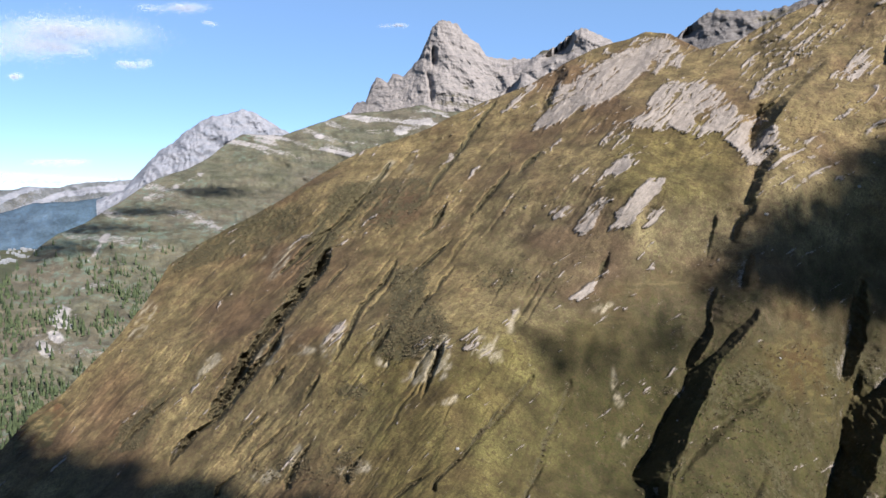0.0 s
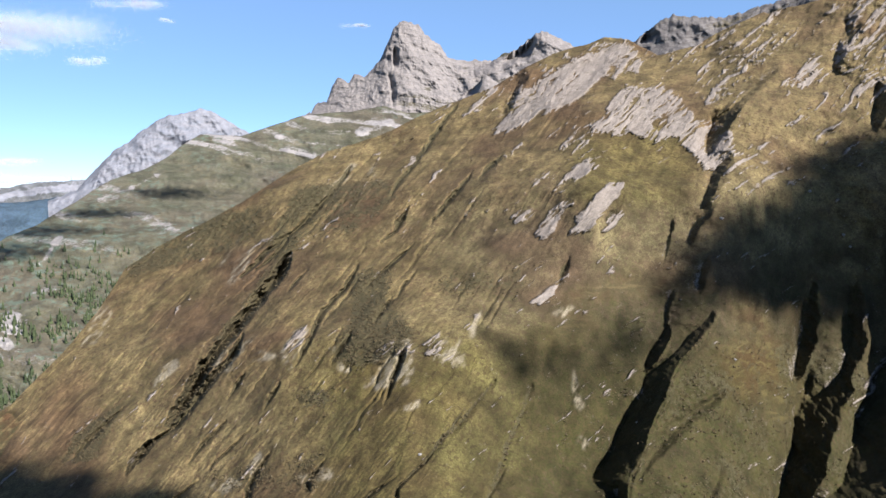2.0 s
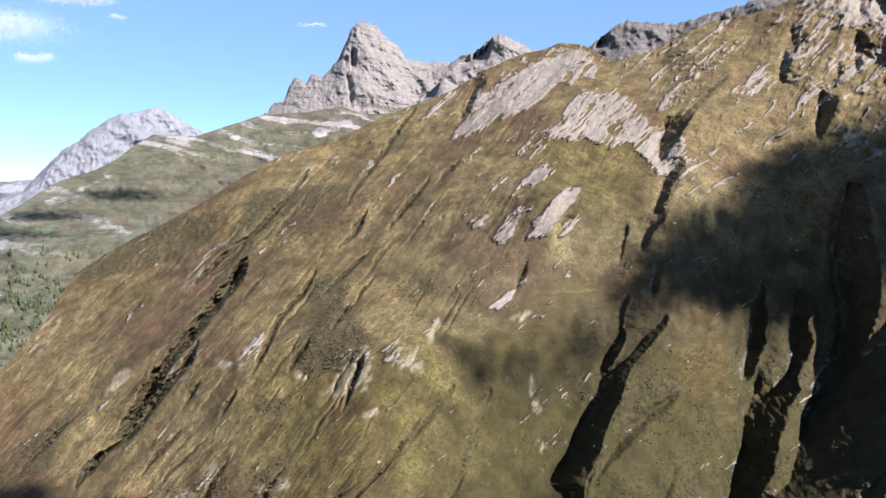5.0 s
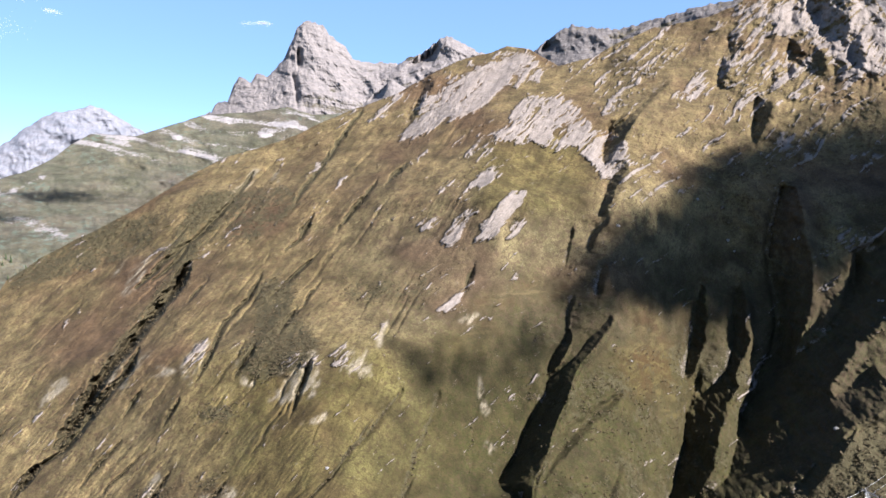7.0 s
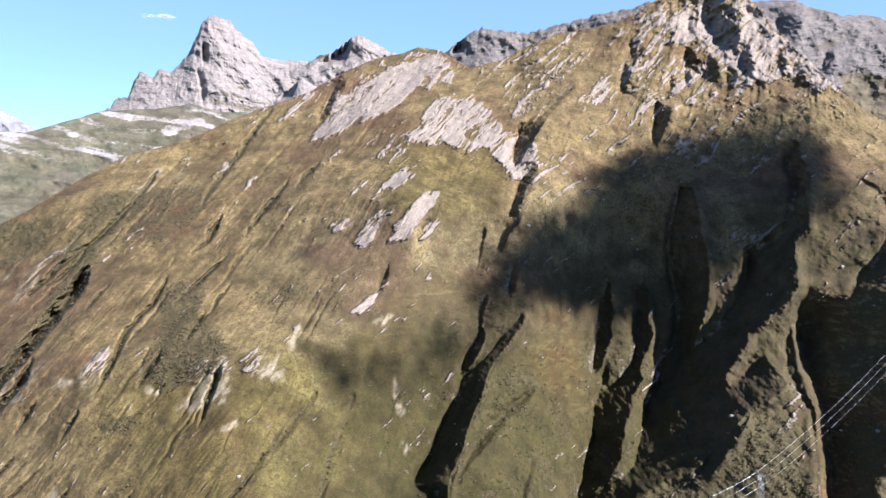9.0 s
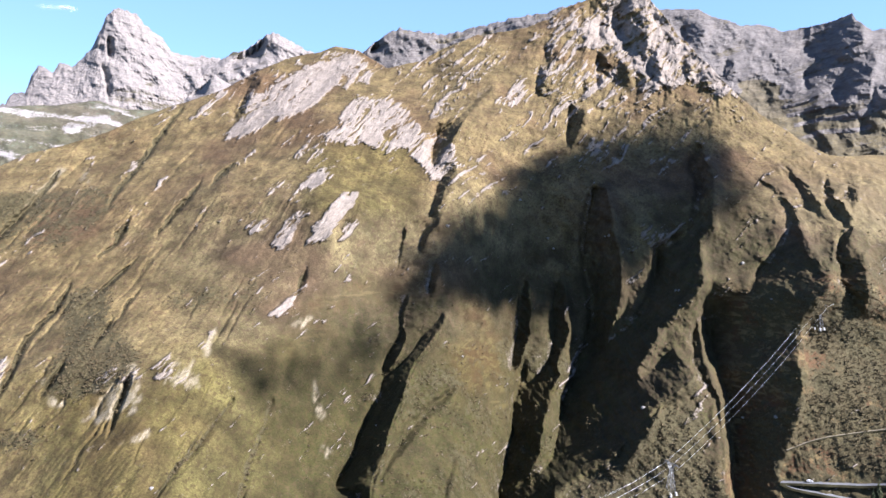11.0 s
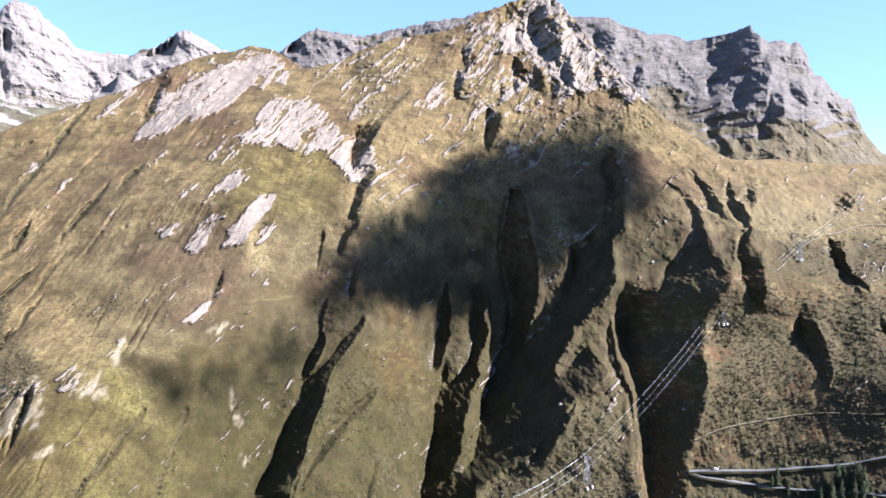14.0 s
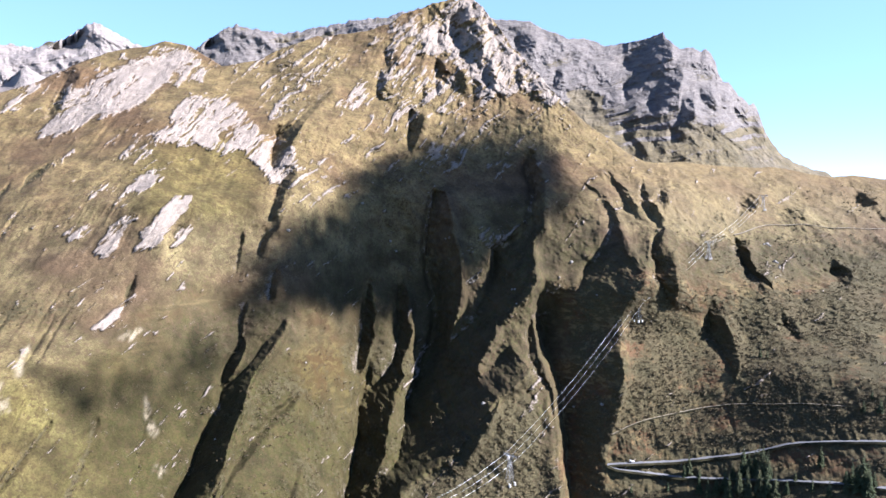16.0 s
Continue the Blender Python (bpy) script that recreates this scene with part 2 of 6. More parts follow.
    h = n.math("ADD", h, n.math("MULTIPLY", n.math("MULTIPLY", crack, k[0]), 3.0))
    n.bump(h, 0.5 * bump, 1.8 / grain)
    return m


slope_mat = terrain("alpine_slope", (0.066, 0.054, 0.024), (0.204, 0.170, 0.083), (0.108, 0.070, 0.042), (0.240, 0.205, 0.172), (0.130, 0.108, 0.090), (0.027, 0.023, 0.011), streaks=True)
meadow_mat = terrain("far_meadow_slope", (0.094, 0.096, 0.062), (0.160, 0.136, 0.086), (0.125, 0.103, 0.078), (0.290, 0.265, 0.245), (0.160, 0.150, 0.145), (0.048, 0.060, 0.044), 0.5)
cliff_mat = terrain("grey_limestone_cliff", (0.076, 0.067, 0.035), (0.108, 0.086, 0.046), (0.108, 0.094, 0.072), (0.215, 0.190, 0.173), (0.138, 0.124, 0.117), (0.058, 0.056, 0.036), 0.8, 1.0)
crag_mat = terrain("blue_grey_banded_crag", (0.130, 0.108, 0.060), (0.180, 0.145, 0.080), (0.135, 0.115, 0.085), (0.158, 0.142, 0.131), (0.088, 0.080, 0.077), (0.06, 0.055, 0.035), 0.8, 1.2)
# the haze of distance is painted into the next two: paled rock, blued woods
far_mat = terrain("hazed_distant_rock", (0.115, 0.122, 0.122), (0.137, 0.133, 0.130), (0.144, 0.140, 0.148), (0.216, 0.212, 0.227), (0.151, 0.158, 0.180), (0.086, 0.101, 0.122), 0.25, 1.2)
blue_mat = terrain("hazed_wooded_hills", (0.061, 0.094, 0.130), (0.072, 0.104, 0.137), (0.065, 0.094, 0.133), (0.166, 0.187, 0.223), (0.101, 0.130, 0.166), (0.036, 0.065, 0.104), 0.2, 0.5)


# ---------------------------------------------------------------- main slope
CREST = [(-38, -16.5), (-32.56, -17.65), (-30.77, -15.7), (-28.6, -14.46), (-25.54, -11.61), (-23.15, -8.91), (-21.1, -5.85), (-19.04, -4.41), (-16.96, -3.28), (-14.83, -2.21), (-12.67, -0.99), (-10.04, 0.7), (-8.27, 1.82), (-6.04, 2.95), (-3.81, 3.59), (-1.12, 4.49), (0.67, 5.42), (2.91, 6.39), (4.68, 7.03), (7.32, 8.04), (9.48, 9.31), (11.61, 10.3), (13.81, 10.82), (15.59, 11.33), (17.37, 11.14), (18.39, 10.53)]
CREST += [(19.51, 9.87), (22.26, 10.47), (24.02, 11.39), (27.06, 12.24), (26.74, 12.39), (28.48, 12.6), (30.24, 12.71), (31.35, 13.22), (32.9, 13.84), (35.12, 14.7), (36.45, 15.09), (38.66, 15.3), (39.63, 14.72), (40.44, 13.66), (41.78, 11.84), (43.11, 10.73), (44, 9.88), (45.11, 8.55), (46.21, 7.45), (47.96, 5.9), (50.56, 3.9), (52.26, 2.93), (54.73, 2.9), (58.7, 2.45), (62.08, 2.32), (63.55, 1.85), (64.96, 1.62), (66.33, 1.7), (68.27, 1.43), (74, 2.3)]
# distances of the slope: rows of bearings, columns of elevations
BEARINGS = [-36, -20, -10, 0, 15, 25, 35, 45, 55, 72]
HEIGHTS = [-26, -12, 0, 6, 12, 18]
DISTANCE = np.array([[620, 900, 1300, 1500, 1600, 1700],
                     [545, 720, 1000, 1250, 1400, 1500],
                     [470, 600, 850, 1100, 1250, 1400],
                     [420, 525, 760, 950, 1150, 1300],
                     [390, 490, 600, 780, 1050, 1200],
                     [390, 500, 600, 720, 960, 1150],
                     [470, 590, 680, 780, 940, 1100],
                     [540, 680, 760, 860, 1010, 1150],
                     [545, 680, 860, 1100, 1200, 1300],
                     [515, 668, 1150, 1400, 1500, 1600]])


def distance(B, E):
    i = np.clip(np.searchsorted(BEARINGS, B) - 1, 0, len(BEARINGS) - 2)
    j = np.clip(np.searchsorted(HEIGHTS, E) - 1, 0, len(HEIGHTS) - 2)
    tb, te = np.array(BEARINGS, float), np.array(HEIGHTS, float)
    u = np.clip((B - tb[i]) / (tb[i + 1] - tb[i]), 0, 1)
    v = np.clip((E - te[j]) / (te[j + 1] - te[j]), 0, 1)
    return (DISTANCE[i, j] * (1 - u) * (1 - v) + DISTANCE[i + 1, j] * u * (1 - v)
            + DISTANCE[i, j + 1] * (1 - u) * v + DISTANCE[i + 1, j + 1] * u * v)


# Gullies: the line of the floor, the width to the sunward crest in degrees, and the depth in metres.
GULLIES = []


def gully(floor, crest, depth, head=0.25):
    GULLIES.append((floor, crest, depth, head))


gully([(53.28, 1.06), (53.51, 0.14), (53.96, -0.93)],
      0.5, 12)
gully([(52.03, 1), (52.36, -0.27), (53.14, -1.35), (53.87, -2.33)],
      0.45, 12)
gully([(49.42, 2.11), (50.21, 1.03), (51.1, -0.26), (52.31, -1.65)],
      0.4, 10)
gully([(58.89, -2.73), (59.08, -3.63), (59.43, -4.53), (59.97, -5.45), (60.96, -6.5)],
      0.6, 12)
gully([(60.36, -5.72), (60.96, -6.5)],
      0.7, 9)
gully([(62.85, -8.31), (63.04, -9.08), (63.3, -9.91)],
      0.8, 12)
gully([(65.31, -4.19), (65.64, -5.22), (66.04, -6.24)],
      1.2, 14)
gully([(66.02, 1.21), (66.74, 0.17), (67.63, -0.86), (68.21, -1.34)],
      0.7, 10)
gully([(64.01, -0.46), (65.09, -1.17)],
      0.7, 8)
gully([(62.54, -8.13), (63.19, -9.84)],
      0.8, 12)
gully([(54, 0.34), (54.65, -0.72)],
      0.5, 6)
gully([(-9.13, -5.01), (-10.13, -6.79), (-11.92, -8.98), (-13.71, -11.11), (-15.47, -12.98), (-16.58, -14.83), (-17.89, -16.62), (-18.55, -17.39)],
      0.62, 50)
gully([(-12.83, -11.15), (-13.74, -12.85), (-15.06, -14.07), (-16.39, -15.69), (-18.13, -17.63), (-19.83, -18.49), (-21.61, -20.4)],
      0.42, 34)
gully([(-3.83, -5.95), (-4.74, -7.76), (-6.56, -9.54), (-7.94, -12.19), (-8.86, -13.7)],
      0.3, 8)
gully([(0.73, -4.36), (-2, -6.86), (-3.28, -7.85)],
      0.28, 7)
gully([(5.42, 1.4), (4.31, -0.04), (2.08, -2.76)],
      0.3, 7)
gully([(0.35, -1.41), (-0.87, -3.45), (-1.92, -4.23)],
      0.35, 8)
gully([(0.08, -12.27), (-0.84, -14.49), (-1.9, -16.77)],
      0.3, 7)
gully([(-4.29, -11.14), (-6.04, -13.65)],
      0.35, 8)
gully([(-10.14, -14.97), (-11.46, -16.76)],
      0.3, 7)
gully([(5.28, -16.73), (3.14, -19.45), (1.38, -21.46), (-0.81, -23.25)],
      0.25, 7)
gully([(-0.58, -22.14), (-2.92, -23.52), (-4.33, -24.47)],
      0.3, 6)
gully([(8.26, -21.57), (6.68, -23.78)],
      0.3, 6)
gully([(-14.26, -17.52), (-17.22, -20.25)],
      0.25, 6)
gully([(-12.51, -18.27), (-15.64, -20.8)],
      0.22, 5)
gully([(-10.97, -20.04), (-12.8, -22.58)],
      0.28, 6)
gully([(-21.71, -15.85), (-23.63, -17.45), (-25.12, -18.76)],
      0.3, 8)
gully([(-4.26, 1.72), (-5.61, -0.08), (-8.31, -3), (-10.99, -4.99), (-12.76, -6.74)],
      0.35, 8)
gully([(-8.76, -3.22), (-10.11, -5), (-11.88, -6.31)],
      0.3, 7)
gully([(1.58, 3.53), (0.24, 1.29), (-1.11, -0.51)],
      0.3, 6)
gully([(4.24, 6.6), (2.48, 4.41), (0.69, 1.74)],
      0.3, 5)
gully([(0.74, -6.85), (-0.63, -8.44)],
      0.25, 5)
gully([(-1.09, -8.67), (-2.46, -10.47)],
      0.35, 7)
gully([(7.85, 2.64), (5.87, 0.86)],
      0.45, 9)
gully([(-7.89, -6.37), (-9.25, -7.92)],
      0.25, 5)
gully([(-4.72, -0.75), (-6.52, -2.55)],
      0.25, 5)
gully([(-12.88, -14.19), (-14.23, -15.83)],
      0.3, 6)
gully([(-16.52, -21.45), (-18.26, -22.46)],
      0.3, 6)
gully([(-6.64, -20.87), (-8.03, -22.47)],
      0.3, 5)
gully([(10.21, -15.33), (9.26, -18.16), (7.13, -22.69)],
      0.7, 3)
gully([(7.26, -15.13), (4.51, -18.32), (1.8, -20.93)],
      0.7, 3)
gully([(13.66, -14.89), (13.18, -17.86), (12.68, -22.93)],
      0.8, 2)
gully([(25.22, -14.82), (22.03, -17.45), (20.18, -19.57), (18.32, -21.63)],
      0.8, 6)
gully([(26.58, -15.23), (25.49, -18.19), (24.17, -22.87)],
      0.6, 4)
gully([(13.27, -5.22), (12.71, -6.78), (12.24, -7.79)],
      0.3, 6)
gully([(17.15, -0.75), (16.1, -2.63), (15.55, -3.21)],
      0.4, 9)

# Walls that face away from the morning sun: each outline runs from the floor of its gully to the crest of the rib beside it.
SHADE = []
SHADE.append([(28.11, 8.88), (26.77, 7.71), (25.56, 6.7), (24.67, 5.85), (23.5, 5.06), (23.45, 4.42), (23.09, 3.76), (23.05, 3.07), (23.27, 2.47), (23.76, 2.82), (24.12, 3.6), (24.75, 4.56), (25.29, 5.51), (26.1, 6.62), (27.22, 7.71), (28.24, 8.68)])
SHADE.append([(25.07, 2.57), (24.48, 2.22), (23.9, 1.6), (23.72, 1), (23.4, 0.3), (23.22, -0.67), (23.03, -1.39), (23.48, -1.12), (23.98, -0.23), (24.17, 0.47), (24.44, 1.17), (25.07, 1.96)])
SHADE.append([(24.03, -1.21), (23.03, -2.28), (22.35, -3.17), (22.07, -4.06), (22.34, -4.41), (22.62, -3.7), (23.03, -2.81), (23.75, -2.01)])
SHADE.append([(23.7, -4.69), (23.19, -5.85), (22.92, -7.05), (23, -7.94), (23.32, -7.28), (23.56, -6.39), (23.88, -5.5)])
SHADE.append([(20.92, -2.27), (20.64, -3.69), (20.4, -5.01), (20.4, -5.81), (20.67, -5.02), (20.81, -3.91), (21.09, -2.45)])
SHADE.append([(21.24, -7.47), (20.83, -8.34), (20.63, -9.66), (20.54, -10.4), (20.81, -10.32), (20.96, -9.01), (21.37, -8.04)])
SHADE.append([(20.9, -10.32), (20.39, -11.4), (19.85, -12.25), (19.39, -13.1), (19.06, -13.99), (19.7, -13.59), (20.25, -12.92), (20.71, -12.06), (21.03, -11.11)])
SHADE.append([(19.06, -14.38), (19.04, -15.53), (18.68, -16.27), (18.08, -17.16), (17.39, -18.49), (16.92, -19.49), (16.59, -20.68), (15.86, -21.42), (15, -22.38), (18.01, -22.61), (18.3, -21.6), (18.99, -20.43), (19.46, -19.23), (19.7, -18), (20.26, -16.77), (20.72, -15.94), (20.96, -15.31), (21.19, -14.68), (21.33, -13.82), (21.61, -13.18), (22.53, -12.11), (23.45, -10.91), (24.09, -9.95), (24.28, -9.15), (23.91, -9.15), (23.64, -9.72), (23.13, -10.37), (22.44, -11.02), (21.75, -11.96), (20.97, -12.94), (20.15, -13.65), (19.42, -14.26)])
SHADE.append([(30.59, -6.27), (30.37, -7.84), (30.29, -9.27), (30.12, -10.51), (29.85, -11.83), (29.67, -13.15), (29.82, -13.94), (30.23, -13.16), (30.59, -12.28), (31.04, -10.96), (31.12, -9.18), (30.97, -7.39)])
SHADE.append([(30.87, -13.08), (30.6, -13.82), (30.24, -14.81), (30.66, -14.64), (30.93, -13.95)])
SHADE.append([(33.42, -6.06), (33.07, -7.4), (32.9, -8.52), (33.05, -10.08), (33.02, -10.97), (32.94, -11.85), (32.67, -12.73), (32.13, -13.61), (31.44, -14.48), (30.75, -14.91), (30.2, -15.16), (29.83, -16.19), (29.7, -17.47), (29.62, -19.15), (29.35, -20.07), (28.9, -22.11), (28.48, -23.06), (29.33, -23.08), (30.02, -22.33), (31.23, -21.32), (31.96, -19.79), (32.18, -18.33), (32.35, -17.27), (32.76, -16.2), (32.61, -15.34), (33.06, -14.74), (33.6, -13.86), (33.27, -13.26), (33.4, -12.51), (33.89, -11.5), (34.11, -10.52), (33.87, -9.19), (33.89, -7.4)])
SHADE.append([(35.94, 0.86), (35.45, -2.02), (35.29, -3.82), (35.55, -6.06), (35.98, -7.62), (36.18, -8.95), (35.98, -10.95), (35.68, -11.92), (35.11, -13.07), (34.66, -14.12), (34.22, -15.2), (33.72, -16.02), (33.7, -17.35), (33.3, -18.95), (32.99, -20.25), (32.21, -21.16), (30.82, -21.89), (29.79, -22.52), (29.04, -23.08), (32.47, -23.1), (33.26, -22.53), (34.78, -21.41), (36.38, -20.43), (37.52, -20.1), (38.41, -18.95), (39.2, -17.96), (40.38, -16.65), (41.24, -15.25), (42.55, -14.64), (43.74, -13.64), (43.9, -13.08), (43.01, -12.36), (42.11, -11.45), (41.53, -12.55), (40.84, -13.22), (39.78, -13.73), (39.4, -12.62), (38.26, -12), (37, -11.9), (37.38, -10.48), (37.9, -9.15), (38.18, -7.37), (38.23, -5.59), (37.89, -3.81), (37.42, -2.03), (36.84, 0.64)])
SHADE.append([(40.8, -3.79), (40.75, -5.56), (40.62, -7.33), (40.07, -8.67), (38.81, -10.02), (37.48, -11.14), (37, -11.9), (38.26, -12.05), (39.5, -13.14), (40.27, -11.95), (40.91, -10.84), (41.12, -10.39), (40.89, -9.74), (42.19, -9.05), (43.03, -8.06), (43.74, -7.26), (44.23, -6.28), (44.2, -5.06), (43.88, -4.19), (44.02, -3.1), (44.71, -2.09), (43.81, -1.58), (43.32, -2.23), (42.69, -3.11), (41.5, -3.7)])
SHADE.append([(43.7, 4.09), (43.31, 2.82), (43.55, 1.8), (43.91, 1.24), (43.82, -0.27), (43.69, -1.79), (44.72, -2.22), (44.83, -0.27), (44.78, 1.65), (44.29, 2.38), (43.97, 3.37)])
SHADE.append([(39.07, -18.17), (38.42, -19.45), (37.53, -20.71), (38.67, -20.46), (39.63, -18.98), (40.84, -17.04), (41.34, -15.76)])
SHADE.append([(49.47, 0.22), (49.88, -1.12), (50.18, -1.74), (50.04, -2.37), (49.75, -3.22), (49.29, -3.86), (48.99, -4.51), (48.12, -5.17), (47.91, -6.24), (47.77, -6.89), (46.62, -7.15), (45.81, -8.05), (45.32, -8.85), (44.56, -8.97), (43.8, -9.43), (43.56, -10.31), (43.68, -11.6), (44.02, -12.65), (44.46, -13.26), (45.35, -14.26), (45.71, -14.86), (45.66, -15.9), (46.06, -17.72), (46.4, -18.9), (46.36, -20.11), (46.72, -21.65), (46.95, -22.24), (50.13, -21.83), (49.84, -20.87), (49.6, -19.93), (49.64, -19.02), (50.14, -18.08), (50.67, -16.02), (51.16, -14.35), (51.37, -13.52), (51.25, -12.51), (50.89, -11.52), (50.97, -10.27), (50.62, -9.47), (51.17, -8.39), (51.73, -7.53), (52.66, -6.45), (52.75, -5.83), (52.37, -5.02), (51.85, -4.5), (51.29, -4.1), (50.86, -3.2), (50.78, -2.15), (50.43, -1.11), (49.89, -0.19)])
SHADE.append([(47.3, 1.58), (48.09, 0.94), (48.91, 0.35), (49.49, -0.11), (49.47, 0.31), (48.82, 0.81), (47.99, 1.4)])
SHADE.append([(53.88, -1.98), (53.23, -2.73), (53.02, -3.96), (53.32, -4.77), (53.35, -5.59), (53.97, -6.79), (54.56, -7.56), (54.99, -8.01), (55.16, -6.71), (55, -5.51), (54.85, -4.71), (54.42, -4.24), (53.74, -3.94), (53.56, -3.33), (53.9, -2.51)])
SHADE.append([(49.48, 2.37), (50.06, 1.45), (50.61, 0.55), (51.09, 0.06), (51.7, -0.69), (51.92, -0.36), (51.31, 0.54), (50.78, 1.04), (49.88, 2.11)])
SHADE.append([(52.07, 1.67), (52.14, 0.74), (52.48, -0.07), (53.05, -1.01), (53.65, -1.74), (53.94, -1.57), (53.34, -0.76), (52.74, 0.13), (52.44, 0.94), (52.3, 1.66)])
SHADE.append([(53.23, 1.17), (53.56, 0.45), (53.81, -0.27), (54.26, -0.35), (54.01, 0.33), (53.61, 1.01)])
SHADE.append([(34.16, 7.17), (33.82, 5.68), (33.75, 4.38), (34.07, 3.81), (34.46, 4.59), (34.89, 5.67), (35.23, 6.73)])
SHADE.append([(31.72, 9.88), (31.37, 9.09), (31.38, 8.25), (31.79, 7.78), (31.95, 8.88), (32.21, 9.54)])
SHADE.append([(38.42, 14.34), (36.92, 13.59), (37.37, 12.65), (37.93, 13.04), (38.52, 13.86)])
SHADE.append([(39.04, 13.52), (37.81, 12.68), (38.05, 11.46), (39.06, 10.73), (39.6, 11.4), (39.71, 12.61), (39.23, 12.91)])
SHADE.append([(40.47, 10.84), (39.72, 9.76), (40.18, 8.72), (40.74, 8.7), (40.54, 9.94)])
SHADE.append([(42.66, 9.94), (42.3, 9.26), (42.74, 8.63), (42.96, 9.64)])
SHADE.append([(37.77, 10.11), (36.86, 9.84), (37.58, 8.54), (38.45, 8.68), (38.08, 9.81)])
SHADE.append([(36.31, 13.41), (36.03, 12.13), (36.51, 11.83), (36.76, 12.83)])
SHADE.append([(32.77, 11.44), (31.93, 10.96), (32.25, 9.88), (32.7, 10.29), (33.13, 11.11)])
SHADE.append([(43.54, 8.48), (43.69, 7.61), (44.22, 8.16), (43.95, 8.58)])
SHADE.append([(36.31, 10.97), (35.88, 10.7), (36.42, 9.65), (37, 8.93), (36.85, 9.97)])
SHADE.append([(35.24, 8.84), (34.76, 8.64), (34.95, 7.92), (35.39, 8.21)])
SHADE.append([(36.25, 9.44), (35.9, 8.91), (36.09, 8.07), (36.57, 8.81)])
SHADE.append([(57.3, -8.2), (57.48, -9.64), (58.21, -10.48), (59.08, -12.02), (59.42, -13.29), (59.83, -11.95), (59.25, -9.99), (58.55, -8.62)])
SHADE.append([(58.99, -2.84), (59.2, -4.07), (59.63, -5), (60.71, -5.93), (61.61, -6.52), (61.51, -5.97), (60.49, -5.25), (59.98, -4.25), (59.84, -2.95)])
SHADE.append([(59.11, -0.29), (59.31, -1.31), (60.16, -0.66), (60.76, 0.15), (59.94, -0.01)])
SHADE.append([(61.71, -1.05), (61.88, -1.45), (63.34, -1.36), (63.75, -1.04), (62.95, -0.89)])
SHADE.append([(9.38, 8.97), (8.71, 7.91), (8.26, 6.86), (7.67, 5.8), (8.2, 5.82), (8.75, 6.88), (9.35, 7.93), (10.0, 8.98)])

# many short, thin rills down the fall lines of the left face
rills_rng = random.Random(3)
for k in range(44):
    b0, e0 = rills_rng.uniform(-25, 9), rills_rng.uniform(-17, 4)
    q, fall = (b0 - 42) / (47 - e0), rills_rng.uniform(1.2, 4.5)
    gully([(42 + q * (47 - e0 + fall * u) + rills_rng.uniform(-0.12, 0.12), e0 - fall * u) for u in (0, 0.25, 0.5, 0.75, 1)],
          rills_rng.uniform(0.10, 0.19), rills_rng.uniform(1.0, 3.2))

# Outlines of bare rock and of shrub on the main slope, each with how dense it is, and of worn earth.
ROCKS, SHRUBS, LUSH, SCARS = [], [], [], []
ROCKS.append(([(6.9, 4.09), (8.24, 5.81), (9.36, 7.51), (11.14, 9), (13.81, 10.49), (15.81, 11.05), (18.04, 10.53), (18.48, 9.7), (18.26, 8.67), (16.47, 8.45), (14.68, 8.02), (13.34, 6.96), (11.11, 5.87), (9.33, 4.99)], 1.25))
ROCKS.append(([(16.25, 6.99), (18.26, 7.75), (20.5, 7.42), (21.85, 6.16), (23.29, 4.88), (22.99, 3.8), (23.6, 1.21), (22.33, 2.73), (20.97, 4.02), (19.18, 3.59), (17.82, 4.23), (16.47, 5.08), (15.8, 5.93)], 1.2))
ROCKS.append(([(10.11, -3.77), (11.48, -1.59), (12.85, -0.6), (13.89, -0.68), (12.84, -1.89), (12.01, -3.01), (11.46, -3.9)], 1.12))
ROCKS.append(([(13.19, -3.66), (14.65, -1.42), (16.02, 0.44), (17.29, 0.56), (16.83, -0.75), (15.56, -2.09), (14.73, -3.34)], 1.12))
ROCKS.append(([(15.64, -3.56), (16.47, -1.87), (17.24, -1.42), (16.92, -2.85)], 1.12))
ROCKS.append(([(7.68, -2.45), (9.25, -1.61), (10.5, -1.47), (9.68, -2.88)], 1.12))
ROCKS.append(([(12.5, 1.05), (13.76, 2.01), (15.25, 2.16), (14.57, 1.08)], 1.12))
ROCKS.append(([(14.45, 4.64), (16.25, 5.64), (18.05, 4.88), (16.7, 4.01)], 1.12))
ROCKS.append(([(9.96, -9.09), (11.43, -7.88), (12.52, -7.35), (12.2, -8.19), (10.73, -9.32)], 1.12))
ROCKS.append(([(12.92, -9.65), (14.71, -9.12), (14.52, -9.74)], 1.12))
ROCKS.append(([(4.56, 5.72), (6.97, 7.87), (7.61, 7.68), (5.85, 5.76)], 1.12))
ROCKS.append(([(0.27, 1.87), (0.71, 2.71), (1.04, 2.51), (0.6, 1.67)], 1.12))
ROCKS.append(([(4.44, -11.17), (5.57, -9.72), (6.01, -9.95), (5.54, -11.42)], 1.12))
ROCKS.append(([(13.28, -3.44), (13.83, -1.88), (15.56, -0.08), (17.15, 0.56), (17.38, 0.05), (15.79, -0.84), (15.33, -1.86), (14.73, -3.21)], 1.15))
ROCKS.append(([(15.64, -3.52), (16.37, -2.31), (16.92, -2.32), (16.69, -3.34)], 1.0))
ROCKS.append(([(9.27, 0.28), (11.06, 1.16), (13.76, 1.5), (15.34, 1.86), (13.76, 0.76), (11.05, 0.3)], 0.6))
ROCKS.append(([(15.75, -14.48), (16.68, -15.35), (17, -16.85), (16.07, -16.84)], 0.55))
